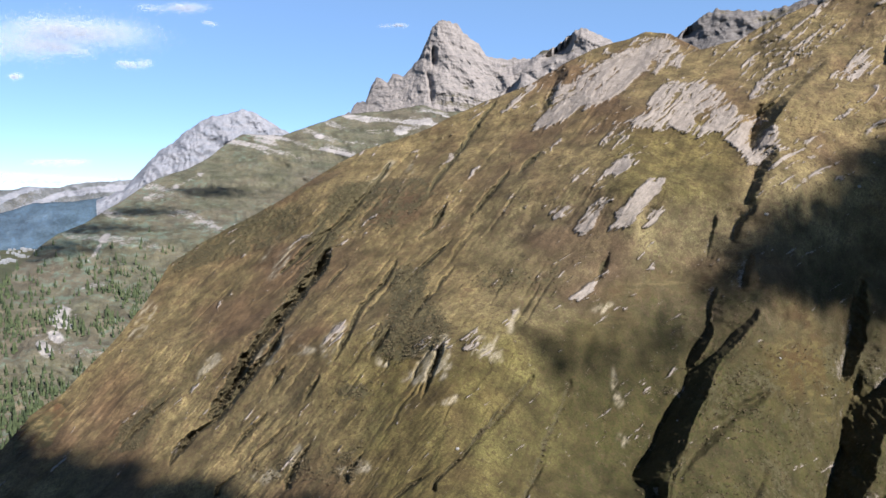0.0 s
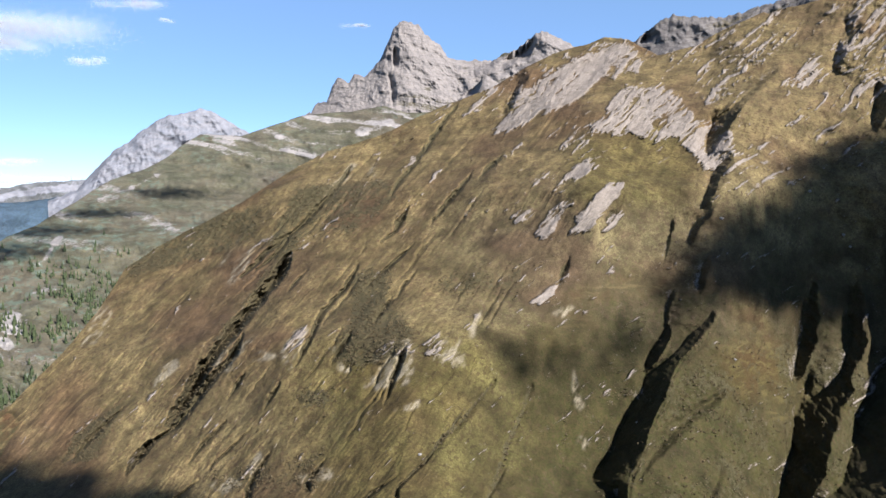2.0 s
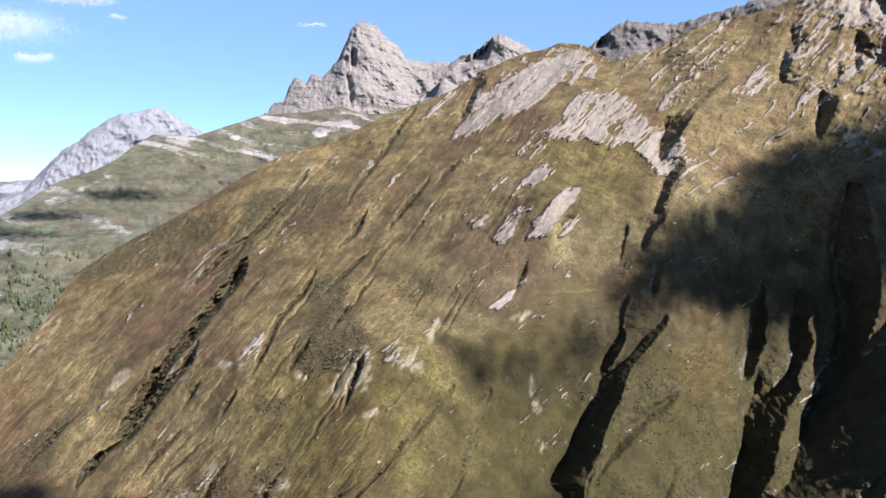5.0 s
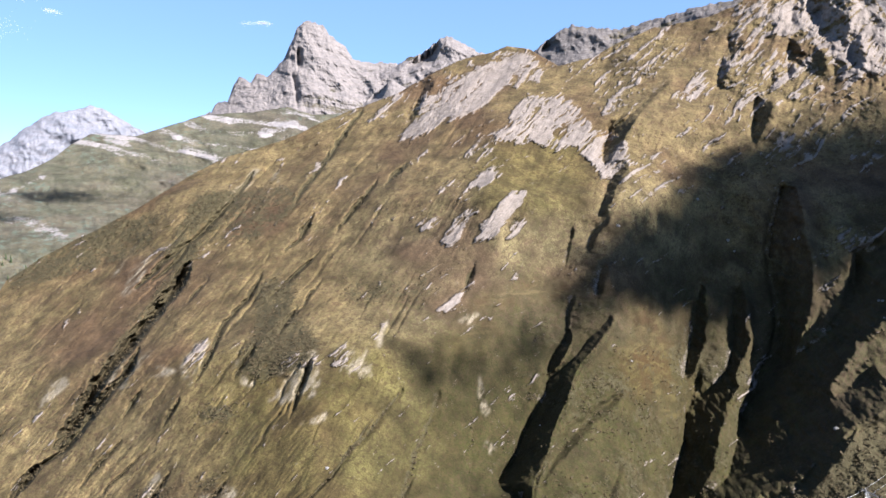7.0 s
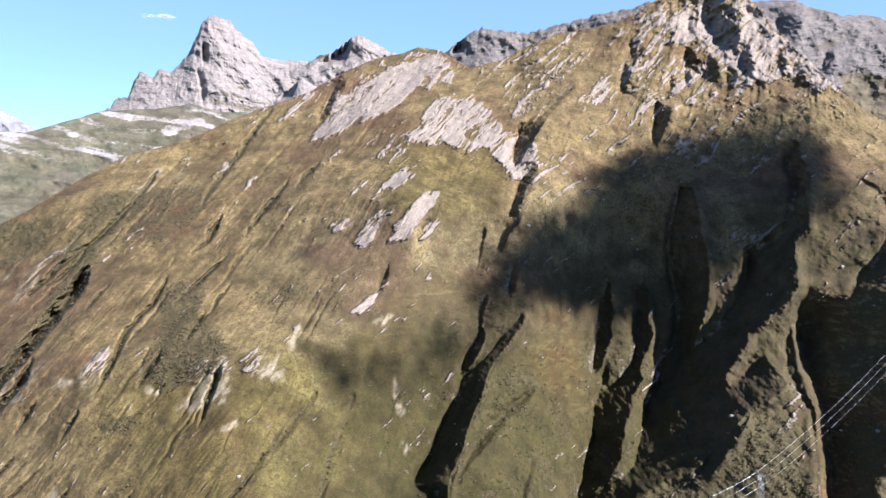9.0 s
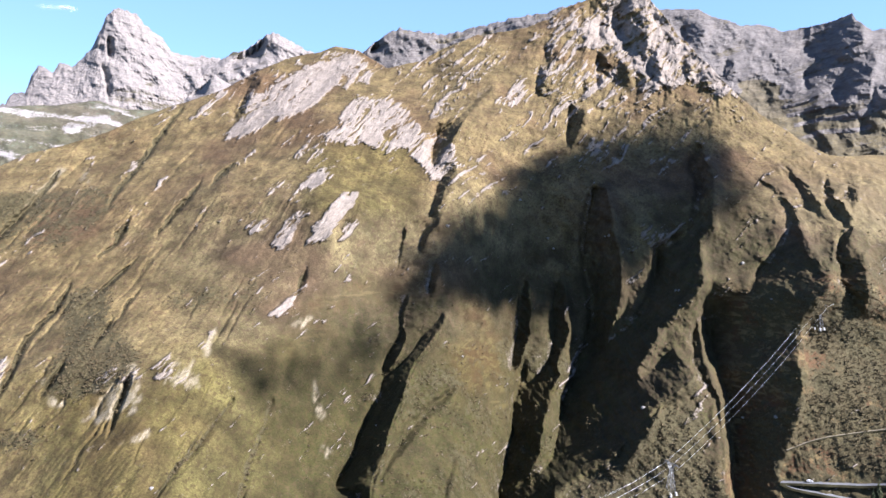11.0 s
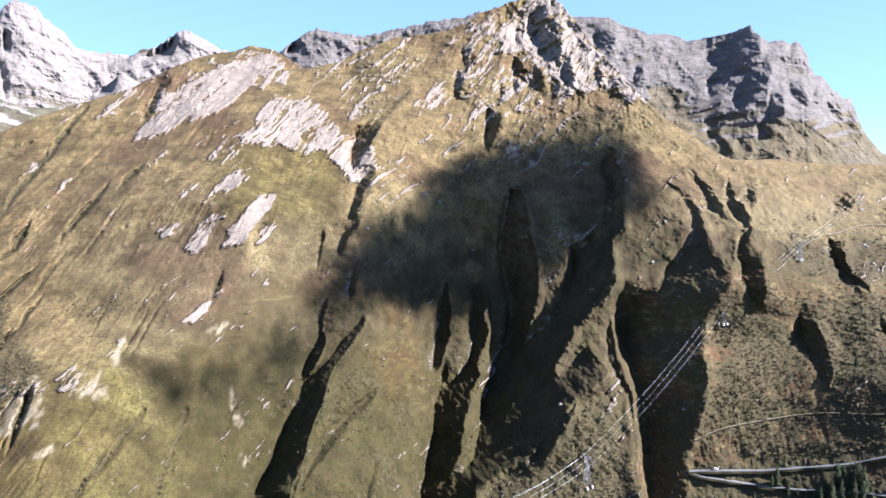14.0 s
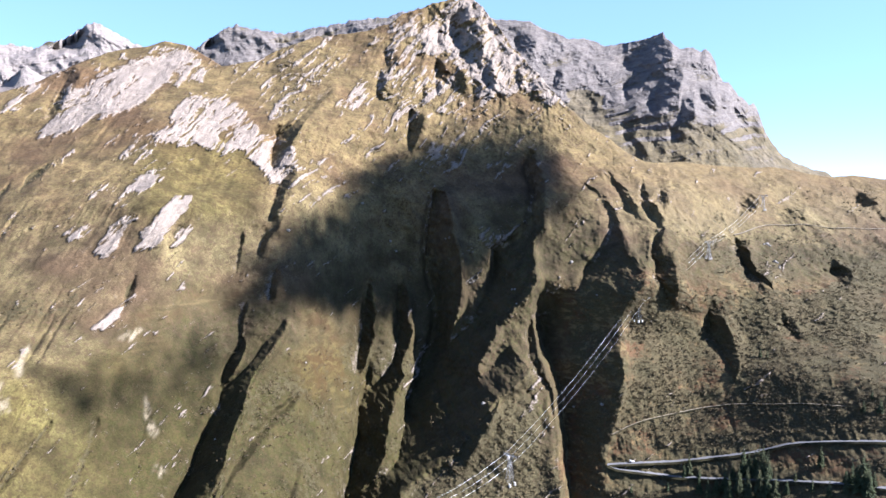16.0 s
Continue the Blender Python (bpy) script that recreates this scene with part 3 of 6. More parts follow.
ROCKS.append(([(17.84, -13.19), (19.13, -14.06), (18.86, -15.57), (17.61, -14.92)], 0.55))
ROCKS.append(([(-3.43, -12.79), (-2.17, -11.64), (0.74, -12.23), (2.91, -11.52), (3.3, -13.23), (0.29, -13.25)], 0.55))
ROCKS.append(([(-9.63, -12.63), (-8.44, -10.79), (-7.49, -10.79), (-8.33, -12.85)], 0.55))
ROCKS.append(([(-6.41, -12.87), (-5.77, -11.4), (-5.31, -11.51), (-5.84, -13.08)], 0.55))
ROCKS.append(([(24.14, 0.99), (25.46, 2.28), (26.54, 3.77), (28.93, 3.72), (29.43, 0.5), (26.16, -0.55)], 0.5))
ROCKS.append(([(11.09, 3.95), (13.78, 5.27), (16.47, 4.44), (15.57, 2.72), (11.97, 2.67)], 0.35))
ROCKS.append(([(21.56, 7.43), (24.15, 10.94), (27.17, 12.16), (28.91, 11.07), (26.71, 8.58), (24.1, 6.28), (22.6, 6.25)], 0.55))
ROCKS.append(([(27.79, 7.56), (30.22, 9.11), (31.01, 7.99), (29.33, 6.94)], 0.7))
ROCKS.append(([(34.89, 12.77), (36.23, 14.57), (38.66, 15.34), (39.81, 14.72), (42, 11.63), (44.22, 9.7), (46.43, 7.32), (44.47, 7.6), (41.81, 8.3), (39.6, 7.29), (38.24, 9.42), (36.9, 10.69), (35.56, 10.79)], 0.8))
ROCKS.append(([(32.45, 12.75), (35.12, 13.98), (35.56, 10.71), (37.35, 9.02), (34.67, 9.46), (32.89, 8.96), (32, 10.7)], 0.45))
ROCKS.append(([(30.89, 10.28), (32.89, 9.46), (36.9, 10.69), (38.25, 7.74), (35.13, 6.5), (32.89, 5.66), (31.55, 7.79)], 0.6))
ROCKS.append(([(23.2, 3.34), (24.94, 4.62), (25.35, 2.71), (24.03, 0.8), (23.31, 2.2)], 0.9))
ROCKS.append(([(35.35, -7.92), (36.18, -8.38), (34.76, -13.66), (33.94, -16.23), (33.38, -15.13)], 0.5))
ROCKS.append(([(43.83, -12.64), (46.04, -14.74), (45.98, -16.23), (44.55, -14.79), (44.94, -19), (44.03, -19.03), (43.8, -16.51)], 0.3))
ROCKS.append(([(39.44, -1.69), (43.27, -2.18), (41.48, -3.96), (39.67, -3.27)], 0.7))
ROCKS.append(([(47.74, -5.08), (48.18, -4.85), (48.29, -6.39), (47.9, -6.62)], 1.0))
ROCKS.append(([(32.88, 3.93), (35.58, 5.64), (41.85, 4.67), (43.21, 2.47), (35.58, 2.59)], 0.3))
ROCKS.append(([(32.89, 9.04), (37.35, 9.02), (46.22, 7.33), (46.46, 6.05), (41.84, 6.18), (37.37, 5.4), (33.78, 5.44)], 0.2))
ROCKS.append(([(58.76, 0.88), (68.29, 1.09), (68.4, -1.15), (59.61, -1.17)], 0.12))
SHRUBS.append(([(-8.29, -0.09), (-1.56, 0.84), (-0.2, -0.51), (-3.82, -3.23), (-7.42, -3.23), (-10.11, -5), (-10.98, -4.1)], 0.75))
SHRUBS.append(([(-4.28, -6.4), (-1.09, -6.41), (-1.54, -9.12), (0.76, -11.37), (-0.15, -13.16), (-3.84, -14.03), (-6.13, -13.11), (-4.29, -10.46)], 0.8))
SHRUBS.append(([(-14.12, -10.22), (-10.11, -5.45), (-8.31, -3.22), (-9.01, -5.91), (-12.82, -10.49), (-16.36, -14.42), (-17.21, -14.36)], 0.8))
SHRUBS.append(([(-21.37, -15.27), (-23.49, -19.06), (-26.21, -19.27), (-24.97, -16.89)], 0.8))
SHRUBS.append(([(2.11, -6.84), (9.32, -5.83), (9.81, -8.06), (3.04, -8.42)], 0.55))
SHRUBS.append(([(-19.82, -3.11), (-10.94, -0.99), (-11.85, -4.09), (-17.01, -5.76), (-21.11, -6.48)], 0.6))
SHRUBS.append(([(-8.43, -15.68), (-5.69, -15.76), (-6.15, -17.27), (-8.89, -16.96)], 0.7))
SHRUBS.append(([(-15.64, -21.13), (-6.63, -20.45), (-6.65, -22.93), (-13.92, -22.89)], 0.35))
SHRUBS.append(([(59.12, -8.55), (68.6, -4.9), (69.26, -15.83), (59.9, -17.68), (58.96, -14.23)], 1.1))
SHRUBS.append(([(51.05, -15.74), (57.35, -14.39), (59.9, -17.68), (50.26, -19.18)], 0.7))
SHRUBS.append(([(49.19, -20.48), (69.41, -18.32), (69.51, -20.06), (49.26, -23.17)], 0.7))
SHRUBS.append(([(63.37, -17.38), (69.27, -16.01), (69.38, -17.79), (63.44, -18.88)], 0.7))
SHRUBS.append(([(41.59, -15.26), (44.32, -14.8), (44.02, -23.49), (37.51, -23.55)], 0.6))
SHRUBS.append(([(50.91, -10.66), (54.27, -8.8), (55.28, -14.18), (51.45, -14.46)], 0.5))
SHRUBS.append(([(54.12, -3.7), (58.93, -3.63), (59.12, -8.55), (55.89, -7.89)], 0.3))
SHRUBS.append(([(59.67, -2.8), (64.07, -1.95), (68.48, -2.65), (68.64, -5.64), (60.6, -6.84)], 0.4))
SHRUBS.append(([(32.83, -15.11), (33.75, -15.14), (33.29, -19.36), (32.37, -19.32)], 0.7))
SHRUBS.append(([(44.07, -13.07), (41.59, -15.26), (37.48, -20.1), (32.84, -23.01), (47.22, -22.93), (46.25, -20.58), (44.62, -19.01), (44.34, -16.08)], 1.0))
SHRUBS.append(([(62.51, 0.81), (68.31, 0.72), (68.44, -1.9), (64.42, -1.76)], 0.25))
SHRUBS.append(([(54.15, -4.98), (68.44, -1.9), (68.68, -6.38), (57.54, -8.64)], 0.35))
SCARS.append([(-13.73, -7.51), (-12.74, -4.97), (-11.73, -4.81), (-12.76, -6.83)])
SCARS.append([(-9.84, -12.66), (-8.61, -10.97), (-7.62, -10.95), (-8.31, -12.71)])
SCARS.append([(-15.28, -14.15), (-13.94, -11.89), (-12.97, -11.49), (-13.67, -13.81)])
SCARS.append([(-24.19, -10.99), (-22.83, -8.51), (-21.89, -8.69), (-23.22, -11.06)])
SCARS.append([(-12.2, -13.14), (-11.53, -12.29), (-10.87, -12.54), (-11.54, -13.39)])
SCARS.append([(-6.51, -0.76), (-4.26, 1.94), (-3.81, 1.94), (-5.62, -0.75)])
SCARS.append([(-12.77, -20.95), (-11.86, -19.77), (-11.43, -20.63), (-12.34, -21.8)])
SCARS.append([(-15.67, -22.13), (-14.34, -21.44), (-13.02, -22.16), (-14.36, -22.65)])
SCARS.append([(-8.49, -22.24), (-6.18, -21.51), (-5.95, -22.14), (-8.26, -22.54)])
SCARS.append([(-2.92, -15.59), (-1.53, -14.49), (-1.07, -14.94), (-2.69, -16.03)])
SCARS.append([(5.13, -11.76), (5.56, -9.73), (6.01, -9.72), (5.59, -11.74)])
SCARS.append([(-2.92, -12.27), (0.31, -12.04), (0.78, -14.49), (-1.99, -15.81)])
SCARS.append([(3.07, -12.24), (4.45, -11.99), (4.93, -13.98), (3.09, -14.02)])
SCARS.append([(-8.95, -22.01), (-6.64, -21.37), (-6.18, -22.33)])
SCARS.append([(-11.74, -4.59), (-12.91, -5.43), (-13.57, -6.49), (-13.76, -7.35), (-13.38, -7.15), (-12.64, -6.22), (-11.84, -5.02)])
SCARS.append([(-12.74, -3.7), (-13.73, -4.54), (-14.4, -6.04), (-14.06, -5.83), (-13.45, -4.98)])
SCARS.append([(-22.04, -8.6), (-23.01, -9.54), (-23.73, -10.88), (-23.25, -10.73), (-22.45, -9.58), (-21.89, -8.81)])
SCARS.append([(-21.37, -9.05), (-22.09, -10.02), (-22.49, -10.47), (-21.91, -10.24)])
SCARS.append([(-7.83, -10.6), (-9.16, -11.21), (-9.63, -12.49), (-9.88, -13.77), (-8.99, -13.38), (-8.3, -12.11)])
SCARS.append([(-11.11, -10.48), (-12.22, -11.5), (-13.73, -12.28), (-15.03, -13.46), (-14.54, -13.83), (-13.32, -12.94), (-12.23, -11.93)])
SCARS.append([(-5.38, -11.33), (-6.07, -12.41), (-6.4, -13.14), (-5.85, -12.85), (-5.3, -11.99)])
SCARS.append([(-10.95, -12.64), (-12.04, -12.89), (-12.26, -13.22), (-10.74, -13.3), (-10.08, -12.99)])
SCARS.append([(-5.41, -13.52), (-4.51, -14.08), (-4.74, -14.42), (-5.51, -14.18)])
SCARS.append([(-1.29, -11.85), (-2.21, -12.5), (-2.31, -12.81), (-0.83, -12.3)])
SCARS.append([(3.31, -11.88), (2.62, -12.55), (2.38, -13.87), (2.94, -13.65), (3.54, -12.55)])
SCARS.append([(4.46, -12.77), (3.77, -13.21), (3.68, -13.65), (4.69, -13.65), (4.97, -13.12)])
SCARS.append([(-2.23, -14.26), (-3.38, -14.89), (-3.62, -15.75), (-2.7, -15.34)])
SCARS.append([(-17.88, -12.62), (-18.91, -13.15), (-19.56, -14.73), (-18.54, -14.01), (-17.58, -13.26)])
SCARS.append([(0.07, -14.95), (-0.86, -15.38), (-1.09, -15.81), (0.16, -15.39)])
SCARS.append([(0.98, -16.7), (-0.18, -17.2), (-1.11, -17.53), (0.05, -17.55), (1.07, -17.13)])
SCARS.append([(13.59, -14.08), (13.39, -15.59), (14.09, -17.26), (14.53, -16.81), (13.93, -15.57)])
SCARS.append([(14.34, -18.92), (13.91, -19.78), (14.81, -20.13), (15.03, -19.71)])
SCARS.append([(-14.43, -21.51), (-15.1, -22.42), (-14.69, -22.86), (-14.02, -22.14)])
SCARS.append([(-8.05, -21.85), (-8.51, -22.42), (-7.83, -22.47)])
SCARS.append([(-6.45, -21.53), (-7.15, -22.1), (-6.46, -22.14)])
SCARS.append([(5.84, -9.65), (5.24, -10.54), (5.15, -11.43), (5.61, -10.99), (6.07, -10.09)])
SCARS.append([(-2.52, 1.98), (-2.97, 1.09), (-2.53, 0.87), (-2.16, 1.54)])
SCARS.append([(11.94, -7.68), (11.05, -8.01), (10.38, -8.69), (10.83, -8.77), (11.72, -8.21)])
SCARS.append([(13.3, -9.06), (12.41, -9.44), (11.74, -9.81), (12.86, -9.95), (13.83, -9.48)])
LUSH.append([(-31.84, -16.66), (-28.98, -15), (-28.11, -15.7), (-29.47, -18.18), (-31.91, -18.14)])
LUSH.append([(52.04, -19.84), (59.54, -18.59), (59.98, -19.45), (54.63, -20.07)])

NB, NE = 1700, 500
cb, ce = np.array(sorted(CREST)).T
col = np.linspace(-37.5, 73.5, NB)
crest_e = np.interp(col, cb, ce)
line_p = np.stack([col * 0.9, 0 * col, 0 * col], 1)
rocky = smooth(np.interp(col, [28, 34, 47, 50], [0, 1, 1, 0]), 0, 1)
crest_e = crest_e + fbm(line_p, 4, 0.6, 5) * (0.10 + 0.28 * rocky)
row = np.linspace(0, 1, NE)
B = np.repeat(col[None], NE, 0)
E = -26 + (crest_e[None] + 26) * row[:, None]
even_e = np.convolve(np.pad(np.interp(col, cb, ce), 90, mode="edge"), np.hanning(181) / np.hanning(181).sum(), "valid") + 2.0
E_even = -26 + (even_e[None] + 26) * row[:, None]
base = soften(distance(B, E_even), 24)
base = np.stack([np.interp(E[:, j], E_even[:, j], base[:, j]) for j in range(NB)], 1)
flat = (toward(B, E) * base[..., None]).reshape(-1, 3)
wob = fbm(flat / 38.0, 4, 0.5, 11).reshape(B.shape)
wob2 = fbm(flat / 55.0, 3, 0.55, 21).reshape(B.shape)
# fall lines fan out from high above the summit
grit = fbm(flat / 11.0, 3, 0.55, 12).reshape(B.shape)
crumb = fbm(flat / 4.0, 3, 0.6, 14).reshape(B.shape)
swell = fbm(flat / 120.0, 3, 0.5, 13).reshape(B.shape)
fan = (B - 42) / (47 - E) * 60 + 0.9 * swell + 0.45 * wob2 + 0.12 * wob
run = np.stack([fan.ravel(), E.ravel() * 0.16, 0 * fan.ravel()], 1)
ribs = fbm(run * 0.42, 3, 0.55, 31).reshape(B.shape)
rills = fbm(run * 1.6, 4, 0.62, 41, True).reshape(B.shape)
patchy = smooth(fbm(flat / 70.0, 3, 0.5, 43).reshape(B.shape), -0.35, 0.4)

thin = np.zeros(B.shape)
for floor, crest, depth, head in GULLIES:
    fb, fe = np.array(sorted(floor, key=lambda p: p[1])).T
    lo, hi = fe.min(), fe.max()
    m = (E > lo - 0.6) & (E < hi + 0.6)
    e = E[m]
    b = B[m] + wob2[m] * 0.12 + wob[m] * 0.20 + grit[m] * 0.20 + crumb[m] * 0.09
    bl = np.interp(e, fe, fb)
    # pointed at the head, and at the foot where it ends on the slope
    point = np.clip((hi + 0.25 - e) / 1.3, 0.02, 1) ** 0.8
    if lo > -21:
        point = point * np.clip((e - lo + 0.3) / 1.3, 0.02, 1) ** 0.8
    width = crest * point * (0.75 + 0.5 * smooth(grit[m] + 0.5 * crumb[m], -0.4, 0.4))
    lw = 1.2 * width + 0.05
    fade = smooth(e, lo - 0.4, lo) if lo > -21 else np.ones(len(e))
    fade = fade * (1 - smooth(e, hi - head + 0.25, hi + 0.35))
    u = np.clip((b - bl) / width, 0, 1)
    prof = np.where(b < bl, 1 - smooth(bl - b, 0, lw), 1 - u)
    steep = np.interp(b, [-20, -10, 0, 15, 25, 40, 60], [6.0, 5.0, 3.8, 2.7, 2.3, 1.9, 1.5])
    across = width * base[m] * 0.01745
    deep = np.minimum(depth * 1.5, steep * (0.6 + 0.4 * np.maximum(smooth(width, 0.25, 0.9), 1 - smooth(b, 4, 10))) * across)
    thin[m] = np.maximum(thin[m], deep * fade * prof * (1 + 0.25 * wob2[m]))
thin = soften(thin, 1)

ragged = 0.10 * wob + 0.17 * grit + 0.09 * crumb
plain = lambda b, e: np.log(soften(distance(b, e), 16))
carved, away = carve(SHADE, (-50, 90, -40, 30), ([-20, 0, 20, 30, 41, 44, 50, 60], [4.0, 3.0, 2.25, 2.0, 1.85, 1.15, 0.8, 0.65]), plain, -22.6)
cut = base * np.clip(carved(B + ragged, E + 0.8 * ragged), -0.25, 0.45)
walls = away(B + ragged, E + 0.8 * ragged)
# beyond the spur that carries the power line the ground lies further back
spur = np.interp(E, [-22, -19, -15, -12, -9], [46.6, 46.3, 45.8, 44.6, 43.9])
cut = cut + base * 0.075 * smooth(B + ragged - spur, -0.1, 0.7) * (1 - smooth(B, 51, 70)) * smooth(-E, 6, 11)
# broken earth on the lips of the walls
scar, light = np.zeros(B.shape), np.zeros(NE)
for j in range(NB - 1, -1, -1):
    dark = walls[:, j] > 0.5
    light = np.where(dark, np.minimum(light + 0.25, 1), light * np.exp(-base[:, j] * radians(col[1] - col[0]) / 4.0))
    scar[:, j] = np.where(dark, 0, light)
scar = soften(scar, 1)
rough = np.maximum(walls, smooth(thin, 3, 20))
cut = cut + thin

wb, we = B + 0.40 * wob + 0.22 * grit, E + 0.30 * wob2 + 0.15 * grit
core = np.zeros(B.shape)
for outline, dense in ROCKS:
    core = np.maximum(core, dense * inside(outline, wb, we))
core = soften(core, 12)
# stone shows in streaks along the fall lines
strata = E - 0.85 * B + 1.3 * swell + 0.5 * wob
along = B + 0.85 * E
streak = fbm(np.stack([strata.ravel() * 2.2, along.ravel() * 0.26, 0 * fan.ravel()], 1), 5, 0.62, 51).reshape(B.shape)
splinter = fbm(np.stack([strata.ravel() * 5.2, along.ravel() * 0.8, 0 * fan.ravel() + 9], 1), 4, 0.62, 59).reshape(B.shape)
chop = smooth(fbm(np.stack([strata.ravel() * 0.7, along.ravel() * 0.4, 0 * fan.ravel() + 4], 1), 3, 0.5, 53).reshape(B.shape), -0.25, 0.3)
bed_a, scarp_a = saw(strata * 0.95 + 0.9 * wob2 + 0.30 * grit)
bed_b, scarp_b = saw(strata * 2.4 + 0.9 * wob + 0.45 * grit)
ledge, scarp = 0.6 * bed_a + 0.4 * bed_b, 0.55 * scarp_a + 0.45 * scarp_b
sparse = -0.10 - 0.2 * smooth(B, 3, 9) * (1 - smooth(B, 27, 33)) * smooth(-E, 1, 5) + 0.27 * smooth(E, -10, 7) * patchy * (1 - 0.6 * smooth(B, 47, 52)) + 0.08 * smooth(thin, 4, 14)
summit = smooth(E + 0.9 * wob, 5.0, 10.5) * smooth(B, 28, 33) * (1 - smooth(B, 45, 48))
rock = smooth(np.maximum(core * 0.72, sparse) + 0.40 * (1 - 0.7 * summit) * (scarp - 0.3) * chop + (0.80 - 0.45 * summit) * streak + (0.15 + 0.55 * smooth(E, -3, 6) * (1 - smooth(B, 46, 50))) * splinter + 0.25 * summit * (wob + 0.4) + 0.30 * grit + 0.28 * crumb, 0.36, 0.76)
rock = rock * (1 - 0.8 * walls * (1 - smooth(E, 2, 6)))
# bare earth along the broken lips of the gullies
bare = scar * smooth(wob + 0.6 * grit + 0.3 * crumb, -0.15, 0.35)
rock = np.maximum(rock, 0.62 * bare)
shrub = np.zeros(B.shape)
for outline, dense in SHRUBS:
    shrub = np.maximum(shrub, dense * inside(outline, wb, we))
shrub = soften(shrub, 40) * np.clip(0.95 + 0.9 * wob + 0.5 * grit, 0, 1.4)
# in the rills of the left face the dark shrub cover thickens with depth
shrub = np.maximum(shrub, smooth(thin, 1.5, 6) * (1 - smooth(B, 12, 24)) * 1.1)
lush = np.zeros(B.shape)
for outline in LUSH:
    lush = np.maximum(lush, inside(outline, wb, we))
lush = soften(lush, 12)
gold = smooth(B + 0.8 * wob2, 47, 53) * smooth(E + 0.8 * wob, -4, -1)
dry = np.clip(0.35 + 0.25 * smooth(-E, 4, 10) * (1 - smooth(B, 2, 10)) + 0.4 * scar - 0.50 * smooth(B, 39, 42) * (1 - smooth(B, 47, 51)) * (1 - smooth(E, 1, 4)) - 0.60 * smooth(B, 46, 50) * smooth(-E, 0, 4) - 0.62 * smooth(-E, 4, 11) * smooth(B, 8, 18) * (1 - smooth(B, 44, 50)) + 0.5 * smooth(B, 20, 60) * smooth(E, -6, 4) + 0.25 * wob + 0.3 * smooth(E, -10, 2), 0.10, 0.72) * (1 - lush)
dry = dry + (1 - dry) * gold * np.clip(0.75 + 0.8 * wob, 0, 1)

# brown heath, lush grass and worn pale earth
heath = np.clip(1 - smooth(B, -4, 12) * smooth(-E, -3, 3) + 0.55 * wob2, 0, 1) * (1 - 0.6 * smooth(-E, 15, 20) * smooth(B, -14, -4))
heath = np.maximum(heath, smooth(B, 44, 49) * smooth(-E, 4, 8) * np.clip(0.75 + 0.8 * wob, 0, 1.2))
heath = np.maximum(heath, smooth(E + 1.5 * wob2, 7, 11) * smooth(B, 18, 24) * (1 - smooth(B, 40, 46)))
green = np.clip(smooth(-E + 2.5 * wob2, 8.5, 15) * smooth(B, -14, -2) * (1 - smooth(B, 32, 40)) * np.clip(1 + 0.5 * wob, 0.6, 1.2), 0, 1)
green = np.maximum(green, np.clip(smooth(B, 11, 15) * (1 - smooth(B, 21, 24)) * smooth(E, -3, 0) * (1 - smooth(E, 4, 7)) + 0.4 * wob2 - 0.2, 0, 0.8))
worn = np.zeros(B.shape)
for outline in SCARS:
    worn = np.maximum(worn, inside(outline, wb, we))
lines = fbm(np.stack([fan.ravel() * 2.6, E.ravel() * 0.7, 0 * fan.ravel()], 1), 4, 0.6, 57).reshape(B.shape)
worn = np.clip(soften(worn, 4) * smooth(lines + 0.5 * crumb, -0.35, 0.35) * 1.2, 0, 1)

clod = fbm(flat / 4.5, 3, 0.6, 71).reshape(B.shape)
near = base / 600.0
calm = 1 - 0.75 * smooth(B, 48, 56) * smooth(E, -4, 2)
shrub = np.maximum(shrub, 0.55 * smooth(B, 14, 20) * (1 - smooth(B, 38, 44)) * smooth(-E, 8, 12) * np.clip(0.6 + 1.2 * wob + 0.5 * grit, 0, 1))
shrub = np.maximum(shrub, smooth(B, 46, 49) * smooth(-E, 4, 8) * np.clip(0.72 + 1.0 * wob + 0.5 * grit, 0.15, 1))
shrub = np.maximum(shrub, 0.75 * smooth(B, 54, 58) * smooth(-E + 1.2 * wob2, -0.5, 2.5) * smooth(wob + 0.6 * wob2 + 0.4 * grit, -0.05, 0.35))
sward = smooth(B, 3, 9) * (1 - smooth(B, 27, 33)) * smooth(-E, 1, 5)
relief = cut - ((5.0 - 2.8 * smooth(B, 18, 27)) * ribs + 1.5 * rills * patchy * (1 - 0.8 * sward) + 4.0 * wob * (1 - 0.4 * sward) + 1.6 * grit + 9.0 * swell) * near * calm * (1 - 0.85 * walls)
relief = relief - rough * (1.3 * grit + 1.0 * crumb)
# ribs and clefts that radiate from the summit crag
around = np.arctan2(B - 37.6, 19.0 - E)
slab = E + 0.75 * (B - 38) + 0.9 * wob2
facet = fbm(np.stack([(B - 0.5 * E).ravel() * 0.42, slab.ravel() * 0.16, 0 * fan.ravel()], 1) + 0.10 * np.stack([wob2.ravel()] * 3, 1), 4, 0.58, 64, True).reshape(B.shape)
blocks = fbm(flat / 16.0, 4, 0.62, 66, True).reshape(B.shape)
crags = facet + 0.30 * blocks + 0.35 * saw(around * 4.3 + 0.8 * wob2 + 0.25 * wob + 0.06 * grit, 0.68)[0]
crags = crags * smooth(E + 0.9 * wob, 5.0, 10.5) * smooth(B, 28, 33) * (1 - smooth(B, 45, 48))
open_left = 0.25 + 0.75 * (1 - smooth(B, 4, 24))
